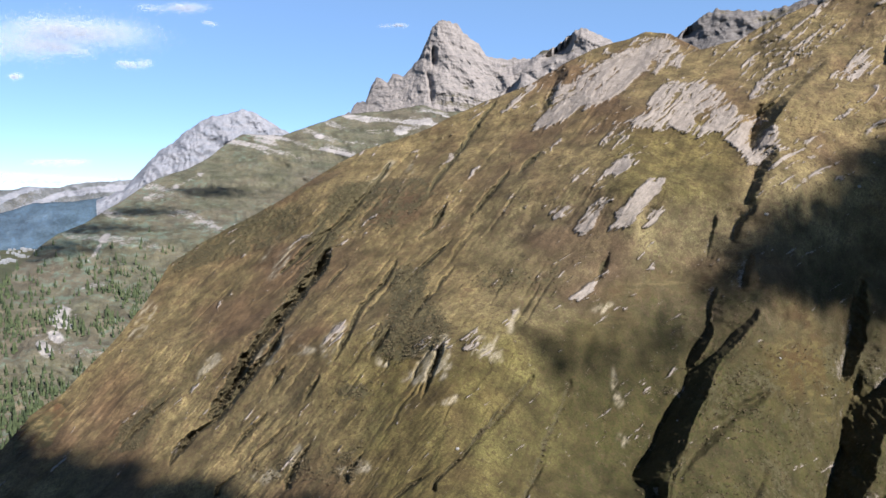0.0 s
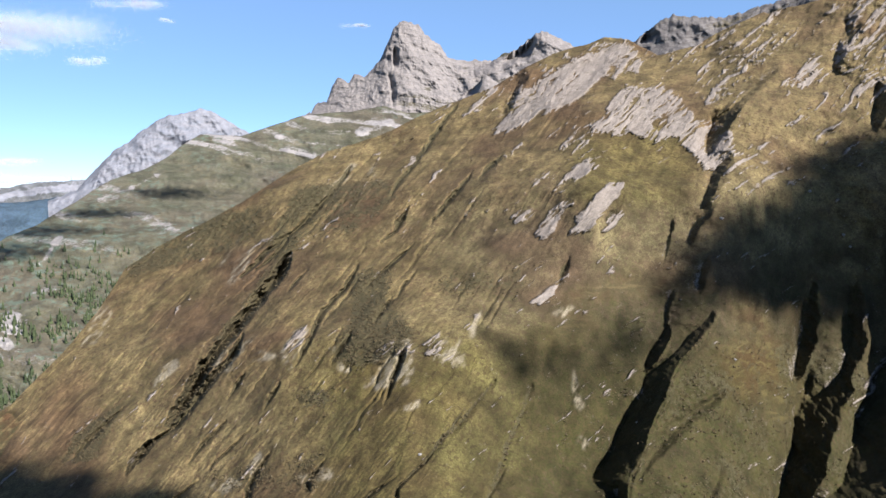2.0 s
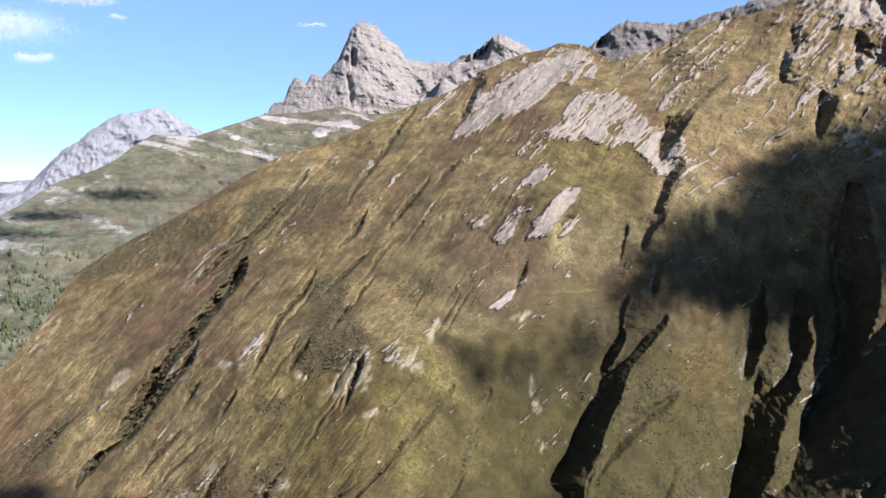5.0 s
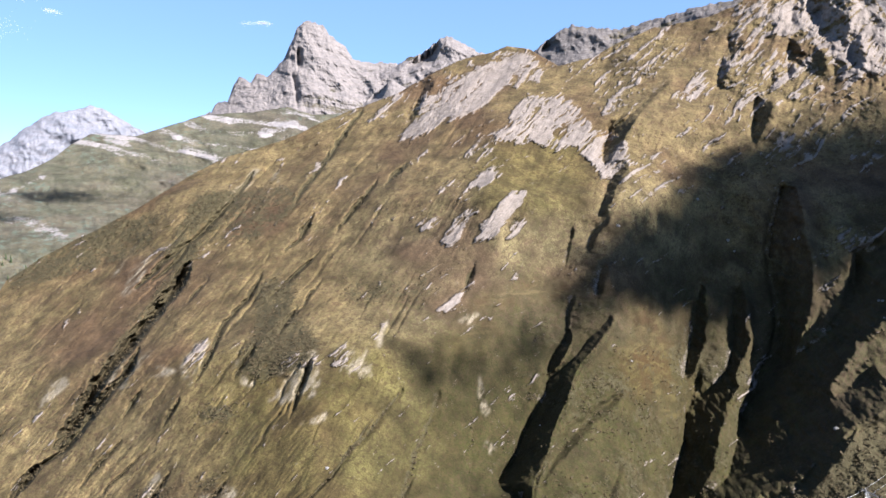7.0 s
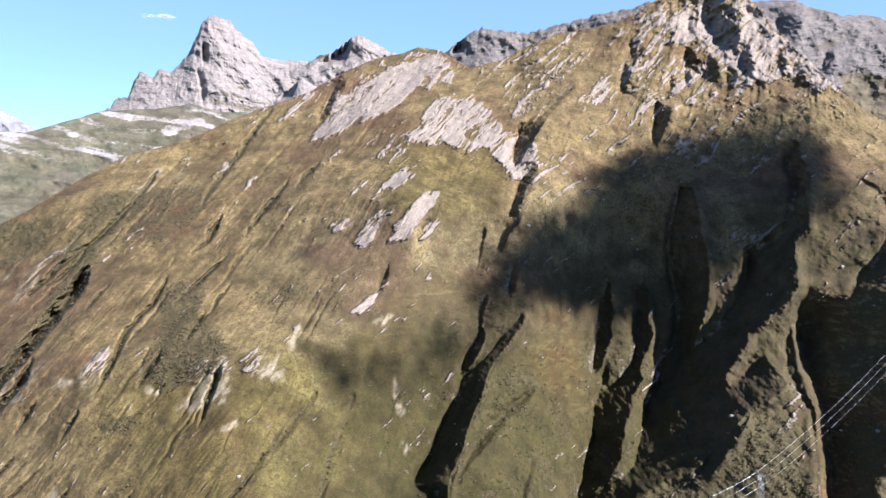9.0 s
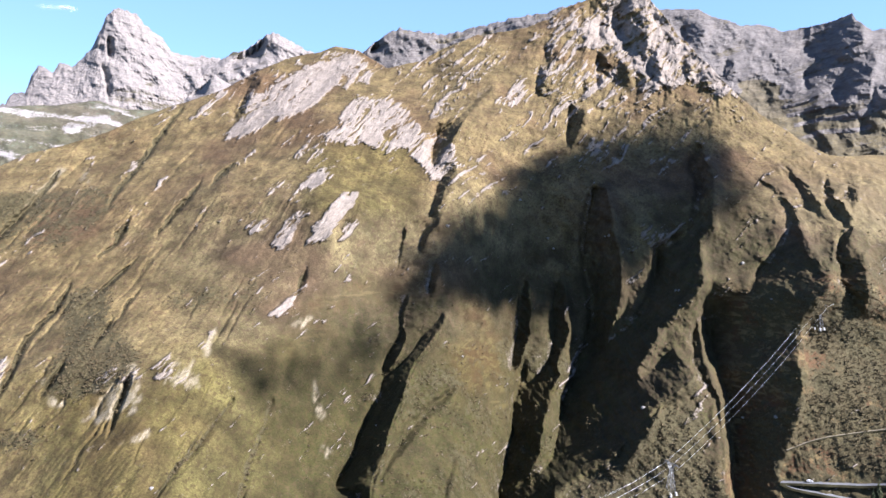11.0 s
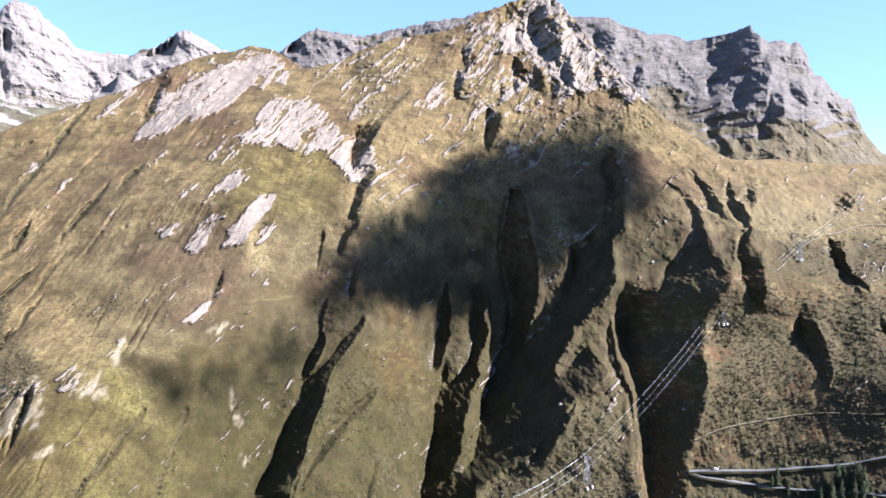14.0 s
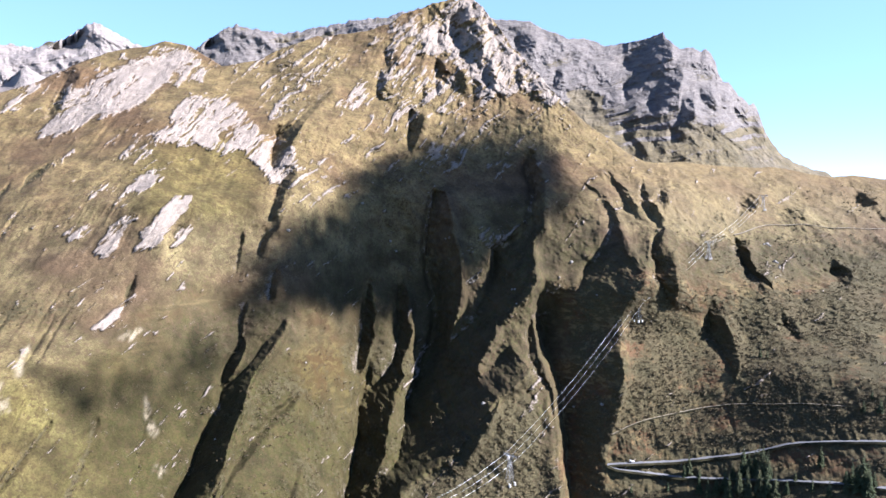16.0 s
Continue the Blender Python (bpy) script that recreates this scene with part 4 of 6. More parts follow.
relief = relief - crags * 13.0 - (rock * (ledge * (3.2 - 1.6 * np.maximum(summit, smooth(core, 0.85, 1.1))) + 0.2) + soften(smooth(core, 0.3, 1.0), 6) * 1.5) * near
relief = relief - (1 - rock) * ledge * chop * open_left * (1 - 0.9 * sward) * 1.3 * near
relief = relief - clod * (0.30 + 1.3 * shrub) * near
R = base + relief
P = toward(B, E) * R[..., None]
# hummocks on the saddle and the broken ground below it
saddle = smooth(B, 47.5, 53) * smooth(E, -13, -3)
hummock = fbm(flat / 42.0, 5, 0.55, 81, True).reshape(B.shape) + 0.8 * fbm(flat / 90.0, 2, 0.5, 83).reshape(B.shape)
P[..., 2] += hummock * 6.5 * saddle * (1 - smooth(row, 0.97, 1.0)[:, None])
# behind the crest the ground falls away again; below, the slope runs out to the valley floor
top = P[-1]
back = []
for k in (12, 40, 120, 300, 600):
    q = top.copy()
    q[:, :2] *= (1 + k / np.linalg.norm(top[:, :2], axis=1))[:, None]
    q[:, 2] -= 0.75 * k
    back.append(q)
foot = []
for k in (0.25, 0.5, 0.75, 1.0):
    q = P[0].copy()
    q[:, :2] *= 1 - 0.55 * k
    q[:, 2] = P[0][:, 2] * (1 - k) + -300 * k
    foot.insert(0, q)
full = np.concatenate([np.array(foot), P, np.array(back)])
pad = lambda a: np.concatenate([np.repeat(a[:1], 4, 0), a, np.repeat(a[-1:], 5, 0)])
flow = np.stack([pad(fan), pad(E), pad(wob)], -1)
tone = np.stack([pad(np.clip(heath, 0, 1)), pad(green), pad(worn)], -1)
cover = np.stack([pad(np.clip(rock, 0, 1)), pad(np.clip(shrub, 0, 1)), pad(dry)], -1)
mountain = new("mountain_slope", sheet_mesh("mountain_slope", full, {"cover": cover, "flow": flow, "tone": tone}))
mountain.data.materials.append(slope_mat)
tagged(mountain, "steep olive-brown alpine mountainside cut by dark gullies and pale rock", "mountain", kind="structure")


# ---------------------------------------------------------------- mountains behind
def behind(name, crest, foot_e, near_r, far_r, nb, ne, mat, label, jag, relief_m, stretch, rock_level, seed, outlines=(), shrub_level=0.0, cuts=(), tilt=0.3, bedding=0.10, spur=0.6, facet=0.3, walls=(), grass=()):
    """A mountain behind the main slope: its skyline, from foot_e up, nearer at the foot than at the crest."""
    cb, ce = np.array(crest).T
    col = np.linspace(cb[0], cb[-1], nb)
    top = np.interp(col, cb, ce)
    top = top + fbm(np.stack([col * jag[1], 0 * col + seed, 0 * col], 1), 4, 0.6, seed) * jag[0]
    row = np.linspace(0, 1, ne)
    B = np.repeat(col[None], ne, 0)
    E = foot_e + (top[None] - foot_e) * row[:, None]
    if isinstance(near_r, list):
        r = np.interp(E, near_r, far_r)
    else:
        plain_top = np.interp(col, cb, ce)
        n = nb // 7
        plain_top = np.convolve(np.pad(plain_top, n, mode="edge"), np.hanning(2 * n + 1) / np.hanning(2 * n + 1).sum(), "valid")
        r = near_r + (far_r - near_r) * np.clip((E - foot_e) / (plain_top[None] - foot_e), 0, 1.5) ** 1.2
    flat = (toward(B, E) * r[..., None]).reshape(-1, 3)
    k = stretch
    side = flat[:, 0] * math.cos(radians(cb.mean())) - flat[:, 1] * math.sin(radians(cb.mean()))
    deep = flat[:, 0] * math.sin(radians(cb.mean())) + flat[:, 1] * math.cos(radians(cb.mean()))
    bed = flat[:, 2] - tilt * side
    warp = fbm(flat / (k * 1.5), 3, 0.5, seed + 2)
    bands = fbm(np.stack([side / (k * 1.6), deep / (k * 2), bed / (k * 0.28) + 1.2 * warp], 1), 5, 0.6, seed + 3).reshape(B.shape)
    spurs = fbm(np.stack([(side + 0.35 * flat[:, 2]) / k + 0.8 * warp, deep / (k * 1.5), flat[:, 2] / (k * 2.6)], 1), 7, 0.62, seed + 9, True).reshape(B.shape)
    wob = fbm(flat / k, 4, 0.6, seed + 15).reshape(B.shape)
    beds, scarp = saw(bed.reshape(B.shape) / (k * 0.33) + 0.9 * warp.reshape(B.shape) + 0.3 * wob)
    cut = np.zeros(B.shape)
    for floor, crest_line, depth in cuts:
        fb, fe = np.array(sorted(floor, key=lambda p: p[1])).T
        rb, re_ = np.array(sorted(crest_line, key=lambda p: p[1])).T
        m = (E > fe.min() - 0.3) & (E < fe.max() + 0.3)
        bl = np.interp(E[m], fe, fb)
        br = np.maximum(np.interp(E[m], re_, rb), bl + 0.1)
        b = B[m] + 0.08 * wob[m]
        fade = smooth(E[m], fe.min() - 0.3, fe.min() + 0.5) * (1 - smooth(E[m], fe.max() - 0.4, fe.max() + 0.3))
        cut[m] = np.maximum(cut[m], depth * fade * np.where(b < bl, 1 - smooth(bl - b, 0, 0.25 * (br - bl) + 0.1), 1 - np.clip((b - bl) / (br - bl), 0, 1)))
    rise = smooth(E, foot_e, np.maximum(top[None], foot_e + 0.1)) + 0 * B
    lock = 1 - smooth(row, 0.93, 1.0)[:, None] * 0.6
    facets = fbm(np.stack([side / (k * 0.35), deep / (k * 0.5), (bed + 0.5 * side) / (k * 0.5)], 1), 5, 0.6, seed + 21, True).reshape(B.shape)
    broad = fbm(np.stack([(side + 0.8 * flat[:, 2]) / (k * 1.3), deep / (k * 2), bed / (k * 1.3)], 1), 3, 0.5, seed + 27, True).reshape(B.shape)
    R = r - (bands * 0.35 + spur * spurs + 0.7 * broad + bedding * beds * smooth(wob, -0.4, 0.3) + facet * facets) * relief_m * lock + cut
    if walls:
        carved, _ = carve(walls, (cb[0] - 8, cb[-1] + 8, foot_e - 8, ce.max() + 8), ([0, 30, 60], [2.4, 1.5, 1.1]), rounds=16)
        R = R * (1 + carved(B + 0.10 * wob + 0.06 * facets, E + 0.08 * wob))
    P = toward(B, E) * R[..., None]
    crest_p = P[-1]
    rows = [P]
    for d in (15, 80, 300):
        q = crest_p.copy()
        q[:, :2] *= (1 + d / np.linalg.norm(crest_p[:, :2], axis=1))[:, None]
        q[:, 2] -= d * 0.9
        rows.append(q[None])
    full = np.concatenate(rows)
    level = rock_level(B, E, rise)
    for o, dense in outlines:
        level = np.maximum(level, soften(dense * inside(o, B + 0.35 * wob, E + 0.25 * bands), 5))
    for o in grass:
        level = level * (1 - 0.85 * soften(inside(o, B + 0.5 * wob, E + 0.3 * bands), 6))
    rk = smooth(level + 0.35 * bands + 0.35 * (scarp - 0.3) + 0.25 * wob, 0.25, 0.8)
    sh = np.clip(shrub_level + 0.5 * wob, 0, 1) * (shrub_level > 0)
    pad = lambda a: np.concatenate([a, np.repeat(a[-1:], 3, 0)])
    cover = np.stack([pad(rk), pad(sh), pad(np.clip(0.4 + 0.4 * wob, 0, 1))], -1)
    ob = new(name, sheet_mesh(name, full, {"cover": cover}))
    ob.data.materials.append(mat)
    return tagged(ob, label, "mountain", kind="structure")


BAND = [(16.63, 9.9), (17.65, 10.67), (18.26, 11.19), (18.89, 11.78), (19.71, 12.23), (20.54, 12.59), (21.99, 12.38), (24.08, 12.15), (26.66, 12.69), (29.28, 13.33), (31.93, 13.67), (34.59, 14.34), (36.81, 14.78)]
behind("cliff_band", BAND, 6, 1350, 1520, 260, 90, crag_mat, "grey limestone cliff band along the ridge", (0.22, 3.4), 22, 60, lambda B, E, rise: 0.75 + 0 * B, 101,
       cuts=[([(18.33, 10.79), (18.75, 11.41)], [(19.26, 10.84), (19.83, 12.07)], 60)])
SECOND = [(4.2, 9.35), (5.9, 9.33), (6.98, 9.77), (7.64, 10.21), (8.95, 10.66), (9.83, 11.39), (10.71, 11.87), (11.58, 11.59), (12.9, 10.9), (14.67, 10.2), (16.44, 9.36)]
behind("second_peak", SECOND, 4, 1700, 1920, 200, 110, cliff_mat, "grey rock peak on the ridge", (0.2, 3.4), 26, 70, lambda B, E, rise: 0.8 + 0 * B, 121,
       cuts=[([(8.15, 9.81), (8.94, 10.54), (9.91, 11.27)], [(9.81, 9.93), (10.17, 10.56), (10.49, 11.61)], 110)])
WHITE = [(4.24, 6.82), (4.9, 7.46), (5.78, 8.1), (6.43, 8.73), (7.32, 8.25), (8.42, 7.64)]
behind("white_rock_tooth", WHITE, 4, 1420, 1500, 80, 50, cliff_mat, "small pale rock tooth with a shaded flank", (0.08, 2.0), 8, 40, lambda B, E, rise: 1.0 + 0 * B, 131,
       cuts=[([(4.81, 7.12), (5.03, 7.46), (5.78, 8.06)], [(5.66, 7.11), (6, 7.88), (6.34, 8.61)], 70)])
HORN = [(-9.12, 4.97), (-7.27, 5.78), (-7, 6.44), (-6.11, 6.54), (-5.66, 7.76), (-5.22, 8.45), (-4.33, 8.16), (-3.89, 8.73), (-3.18, 8.52), (-2.46, 9.17), (-1.8, 9.86), (-1.36, 10.87), (-0.91, 11.92), (-0.52, 12.54), (0.1, 12.71), (1.17, 12.43), (1.75, 11.72), (2.24, 11.3), (2.87, 10.88), (3.41, 9.99), (5.09, 9.81), (7.07, 9.74), (9.47, 9.94)]
behind("horn_peak", HORN, 3, 2420, 2720, 420, 200, cliff_mat, "tall pale limestone horn with stepped cliffs and scree", (0.22, 3.6), 27, 100, lambda B, E, rise: 0.55 + 0.5 * rise, 141, tilt=-0.12,
       cuts=[([(-0.77, 9.27), (-0.77, 10.04), (-0.69, 10.67)], [(-0.42, 9.27), (-0.37, 10.04), (-0.29, 10.71)], 45), ([(-0.9, 6.38), (-1.04, 7.9), (-1.22, 8.76)], [(-0.58, 6.38), (-0.59, 7.9), (-0.77, 8.76)], 25)])
MEADOW = [(-32.06, -6.71), (-31.01, -5.54), (-29.59, -4.11), (-28.52, -3.35), (-26.7, -2.58), (-24.82, -1.38), (-23.27, -0.35), (-21.7, 0.61), (-19.7, 1.31), (-18.07, 2.13), (-16.81, 3.22), (-15.55, 3.97), (-14.3, 4), (-12.6, 3.91), (-10.43, 4.64), (-8.24, 5.42), (-6.47, 5.75), (-4.25, 5.87), (-1.57, 6.33), (0.22, 5.82), (2.91, 5.95), (5.14, 6.16)]
MEADOW_ROCKS = [([(-30.28, -10.75), (-29.52, -10.83), (-28.96, -11.87), (-29.92, -12.04)], 0.62),
    ([(-29.55, -10.04), (-28.78, -10.11), (-28.35, -10.83), (-28.99, -10.88)], 0.62),
    ([(-29.53, -9.33), (-28.71, -8.33), (-27.21, -8.64), (-27.71, -10.2), (-28.95, -9.78)], 0.62),
    ([(-27.61, -7.6), (-26.86, -6.92), (-25.29, -6.63), (-25.39, -7.33), (-26.88, -7.53)], 0.62),
    ([(-26.9, -8.17), (-26.16, -7.9), (-25.99, -8.31)], 0.62),
    ([(-26.8, -5.42), (-25.26, -3.43), (-24.69, -3.11), (-26.06, -5.25)], 0.62),
    ([(-10.02, 2.9), (-9.13, 3.53), (-6.05, 2.51), (-6.94, 2.23)], 0.62),
    ([(-10.66, 3.42), (-10, 4.08), (-8.91, 3.97), (-10.01, 3.43)], 0.62),
    ([(-20.94, -0.14), (-19.31, 0.93), (-18.09, 1.15), (-20.14, -0.05)], 0.62),
    ([(-4.25, 4.6), (-2.46, 5.71), (0.23, 5.51), (-2.02, 4.62), (-3.81, 3.72)], 0.62),
    ([(-15.14, 3.77), (-13.03, 3.81), (-12.61, 2.87), (-13.89, 3.15)], 0.62),
    ([(-32.06, -14), (-31.01, -13.38), (-31.05, -14.14)], 0.62),
    ([(-23.83, -5.96), (-23.24, -5.35), (-22.87, -5.99)], 0.62)]
behind("meadow_mountain", [(-40, -10.5)] + MEADOW, -26, [-26, -12, -4, 2, 7], [760, 1080, 1500, 2000, 2380], 620, 330, meadow_mat, "green-brown shoulder with forest, meadows and pale rock", (0.08, 1.2), 48, 170, lambda B, E, rise: 0.10 + 0.18 * smooth(E, 0, 4), 161, MEADOW_ROCKS, 0.30, tilt=-0.3)
MASSIF = [(-25.91, -0.97), (-24.03, -0.15)] + [(-22.76, 1.27), (-22.19, 1.89), (-21.6, 2.58), (-20.65, 3.13), (-20.06, 3.67), (-19.66, 4.09), (-18.68, 4.82), (-17.88, 5.25), (-16.89, 5.49), (-15.89, 5.6), (-15.49, 5.82), (-14.88, 5.76), (-14.28, 5.44), (-13.47, 4.96), (-12.46, 4.3), (-11.75, 4.01), (-10.38, 3)]
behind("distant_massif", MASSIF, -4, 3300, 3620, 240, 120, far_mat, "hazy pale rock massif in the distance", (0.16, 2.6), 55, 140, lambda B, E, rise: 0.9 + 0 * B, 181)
RANGE = [(-31.78, -0.25), (-30.11, 0.03), (-28.39, -0.08), (-26.6, 0.33), (-24.76, 0.38), (-22.86, 0.6), (-20.92, 0.28)]
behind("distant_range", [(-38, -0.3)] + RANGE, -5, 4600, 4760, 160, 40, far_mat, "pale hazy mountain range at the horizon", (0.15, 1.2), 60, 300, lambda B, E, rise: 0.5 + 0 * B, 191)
HILLS = [(-31.85, -1.79), (-29.82, -1.15), (-27, -0.96), (-24.79, -0.68), (-22.5, -0.35)]
behind("distant_hills", [(-38, -2.0)] + HILLS, -8, 3700, 4420, 160, 60, blue_mat, "hazy blue wooded hills beyond the valley", (0.15, 0.9), 60, 350, lambda B, E, rise: 0.05 + 0 * B, 201)
CRAG = [(37.5, 14.6), (40.54, 13.42), (42.23, 13.38), (43.28, 13.29), (44.13, 12.69), (45.16, 12.39), (46.19, 11.97), (47.4, 11.86), (48.2, 11.61), (49, 11.28), (49.97, 11.37), (50.93, 11.54), (51.68, 11.6), (52.42, 11.81), (52.97, 12.03), (53.19, 12.12), (53.43, 11.65), (53.92, 11.3), (54.48, 10.88), (54.84, 10.92), (55.37, 10.91), (55.92, 10.6), (56.26, 10.72), (56.62, 10.39), (57, 9.72), (57.21, 8.95), (57.58, 8.36), (57.92, 8.34), (58.28, 7.86), (58.64, 7.34), (58.99, 7.13), (59.34, 6.66), (59.67, 6.71), (59.92, 6.32), (60.22, 5.56), (60.58, 4.63), (61.17, 3.68), (61.75, 2.99), (62.32, 2.58), (63.43, 2.04), (64.51, 1.71), (66.5, 0.4)]
CRAG_WALLS = []
CRAG_WALLS.append([(53.19, 12.05), (52.25, 11.36), (51.51, 11.03), (51.53, 10.52), (50.78, 10.18), (49.63, 9.86), (50.8, 9.71), (51.75, 9.73), (52.34, 9.18), (52.65, 8.88), (52.88, 9.46), (53.43, 9.81), (53.95, 10.54), (53.74, 11.13), (53.43, 11.53)])
CRAG_WALLS.append([(54.53, 9.53), (53.27, 9.04), (52.82, 8.09), (52.61, 6.71), (52.83, 5.9), (53.53, 7.06), (54.42, 7.8), (54.74, 8.75)])
CRAG_WALLS.append([(55.16, 7.37), (54.71, 6.8), (54.68, 5.82), (55.14, 5.21), (55.75, 6.16), (55.53, 7.15)])
CRAG_WALLS.append([(42.06, 11.82), (42.37, 10.95), (43.54, 11.43), (44.02, 11.89), (43.1, 12.02)])
CRAG_WALLS.append([(51.78, 8.94), (50.84, 8.39), (50.48, 7.81), (50.88, 7.39), (51.55, 7.96), (52.06, 8.52)])
CRAG_WALLS.append([(51.77, 5.94), (50.95, 5.36), (50.51, 4.76), (51.1, 4.41), (51.79, 5.33)])
CRAG_WALLS.append([(54.33, 5.36), (54.07, 4.65), (54.57, 3.99), (54.95, 4.62), (54.78, 5.26)])
CRAG_WALLS.append([(58.54, 7.31), (58.38, 6.41), (58.84, 5.25), (59.29, 4.16), (60.31, 3.59), (60.55, 4.04), (60.48, 5.54), (60.03, 6.13), (59.75, 6.41), (59.61, 5.78), (59.42, 5.03), (59.13, 6.18)])
CRAG_WALLS.append([(56.01, 8.28), (55.93, 7.71), (56.24, 6.99), (56.86, 6.57), (57.12, 7.06), (56.74, 7.73)])
CRAG_WALLS.append([(50.42, 4.96), (50.99, 4.25), (51.78, 3.62), (52.18, 2.99), (52.44, 3.27), (51.92, 3.98), (51.29, 4.49)])
CRAG_WALLS.append([(45.56, 9.95), (45.05, 8.99), (45.27, 8.4), (45.78, 9.25)])
CRAG_WALLS.append([(57.61, 7.6), (57.46, 7.04), (57.68, 6.76), (57.93, 7.39)])
CRAG_WALLS.append([(56.09, 10.74), (55.83, 10.2), (56.03, 9.61), (56.37, 9.89), (56.34, 10.49)])
CRAG_WALLS.append([(50.35, 11.58), (50.37, 11.11), (50.6, 10.98), (50.74, 11.48)])
CRAG_WALLS.append([(48.21, 7.5), (47.95, 6.9), (48.24, 6.47), (48.54, 7.08)])
CRAG_GRASS = [[(46.1, 8), (47.51, 8.15), (48.92, 7.68), (49.17, 6.03), (50.2, 4.56), (48.21, 5.02), (46.55, 6.53)], [(54.7, 5.22), (56.13, 5.56), (57.56, 4.92), (58.29, 3.73), (56.22, 3.31), (54.58, 3.63)], [(49.05, 3.75), (50.21, 4.35), (52.18, 3.07), (54.78, 3.35), (60.59, 3.2), (60.63, 2.33), (49.09, 2.5)]]
behind("crag_mountain", CRAG, -2, 1250, 1720, 520, 260, crag_mat, "grey banded crag mountain above a grassy saddle", (0.12, 3.2), 25, 90, lambda B, E, rise: 0.15 + 0.65 * smooth(E + 0.12 * (B - 54), 3.0, 7.5), 211, tilt=0.38, bedding=0.22, spur=0.22, facet=0.36, walls=CRAG_WALLS, grass=CRAG_GRASS)


# the valley floor, out to the horizon
me = bpy.data.meshes.new("ground")
bm = bmesh.new()
bmesh.ops.create_circle(bm, cap_ends=True, segments=96, radius=4950)
bmesh.ops.translate(bm, verts=bm.verts, vec=(0, 0, -302))
bm.to_mesh(me)
bm.free()
ground = new("ground", me)
me.materials.append(meadow_mat)
tagged(ground, "grassy valley floor running out to the horizon", "ground", kind="structure")


def place(b, e):
    """The point of the main slope at that bearing and elevation."""
    x = np.clip((b + 37.5) / 111.0 * (NB - 1), 0, NB - 1.001)
    i = int(x)
    top_e = crest_e[i] * (1 - x + i) + crest_e[i + 1] * (x - i)
    y = np.clip((e + 26) / (top_e + 26) * (NE - 1), 0, NE - 1.001)
    j = int(y)
    u, v = x - i, y - j
    return Vector(P[j, i] * (1 - u) * (1 - v) + P[j, i + 1] * u * (1 - v) + P[j + 1, i] * (1 - u) * v + P[j + 1, i + 1] * u * v)


# ---------------------------------------------------------------- clouds
cloud_mat = material("cloud_white", 1.0)
cloud_mat.node_tree.nodes["Principled BSDF"].inputs["Base Color"].default_value = (0.62, 0.62, 0.64, 1)
CLOUDS = [
    ('a', 25.24, -5.56, 3.41, 2.72, 0),
    ('a', 26.6, -4.2, 3.0, 2.4, 0),
    ('a', 29.5, -6.3, 2.8, 1.8, 0),
    ('a', 30.16, -3.08, 4.31, 3.86, 0),
    ('a', 34.68, -1.39, 4.09, 4.31, 0),
    ('a', 38.74, 1.66, 4.09, 3.18, 0),
    ('a', 33.76, -6.31, 3.63, 2.72, 0),
    ('a', 41.89, 1.17, 2.27, 2.27, 0),
    ('a', 27.88, -7.0, 2.72, 1.82, 0),
    ('a', 31.98, 0.88, 2.72, 1.82, 0),
    ('b', 9.06, -13.22, 5.265, 1.62, 0),
    ('b', 13.07, -13.33, 4.212, 1.215, 0),
    ('b', 16.8, -12.34, 3.51, 2.295, 0),
    ('b', 17.92, -11.31, 2.6325, 1.755, 0),
    # c: unseen, added only to cast the dark corner at the lower left
    ('c', -31.46, -20.21, 3.6, 1.7, 0),
    ('c', -27.58, -21.51, 3.6, 1.5, 0),
    ('c', -21.81, -23.6, 3.6, 1.4, 0),
    ('c', -15.49, -25.2, 4, 1, 0),
    ('c', -32.52, -17.8, 1.6, 1.6, 0),
    ('d', -29.99, -5.47, 3.63, 1.54, 1500),
    ('d', -26.75, -4.0, 3.41, 1.36, 1600),
    ('d', -23.35, -2.76, 2.95, 1.18, 1700),
    ('d', -18.14, -0.99, 2.5, 1.27, 1800),
]


thin_cloud_mat = material("thin_cloud_white", 1.0)
thin_cloud_mat.node_tree.nodes["Principled BSDF"].inputs["Base Color"].default_value = (0.62, 0.62, 0.64, 1)
thin_cloud_mat.node_tree.nodes["Principled BSDF"].inputs["Alpha"].default_value = 0.25


def cloud(name, lobes, bits, size, seed, label, mat=cloud_mat):
    """A cloud of many small wisps, dense at the lobes' middles and thin at their edges. lobes: middle, two half-widths across, half-height."""
    rng = np.random.default_rng(seed)
    tet = np.array([(1, 1, 1), (1, -1, -1), (-1, 1, -1), (-1, -1, 1)], float) * 0.6
    areas = np.array([l[1] * l[2] for l in lobes], float)
    verts = []
    for l, count in zip(lobes, (bits * areas / areas.sum()).astype(int)):
        mid, a, c, side, up, out = l[0], l[1], l[2], l[3], l[4], l[5]
        g = rng.normal(0, 0.58, (count, 3))
        p = np.array(mid) + g[:, :1] * a * np.array(side) + g[:, 1:2] * c * np.array(up) + g[:, 2:] * 0.5 * min(a, c) * np.array(out)
        s = size * rng.uniform(0.6, 1.4, (count, 1, 1))
        q = rng.normal(0, 1, (count, 3, 3))
        verts.append((p[:, None] + s * (tet[None] @ np.linalg.qr(q)[0])).reshape(-1, 3))
    v = np.concatenate(verts)
    n = len(v) // 4
    f = np.array([(0, 1, 2), (0, 3, 1), (0, 2, 3), (1, 3, 2)])
    faces = (np.arange(n)[:, None, None] * 4 + f[None]).reshape(-1, 3)
    me = bpy.data.meshes.new(name)
    me.from_pydata(v.tolist(), [], faces.tolist())
    me.materials.append(mat)
    return tagged(new(name, me), label, "cloud", kind="stuff")


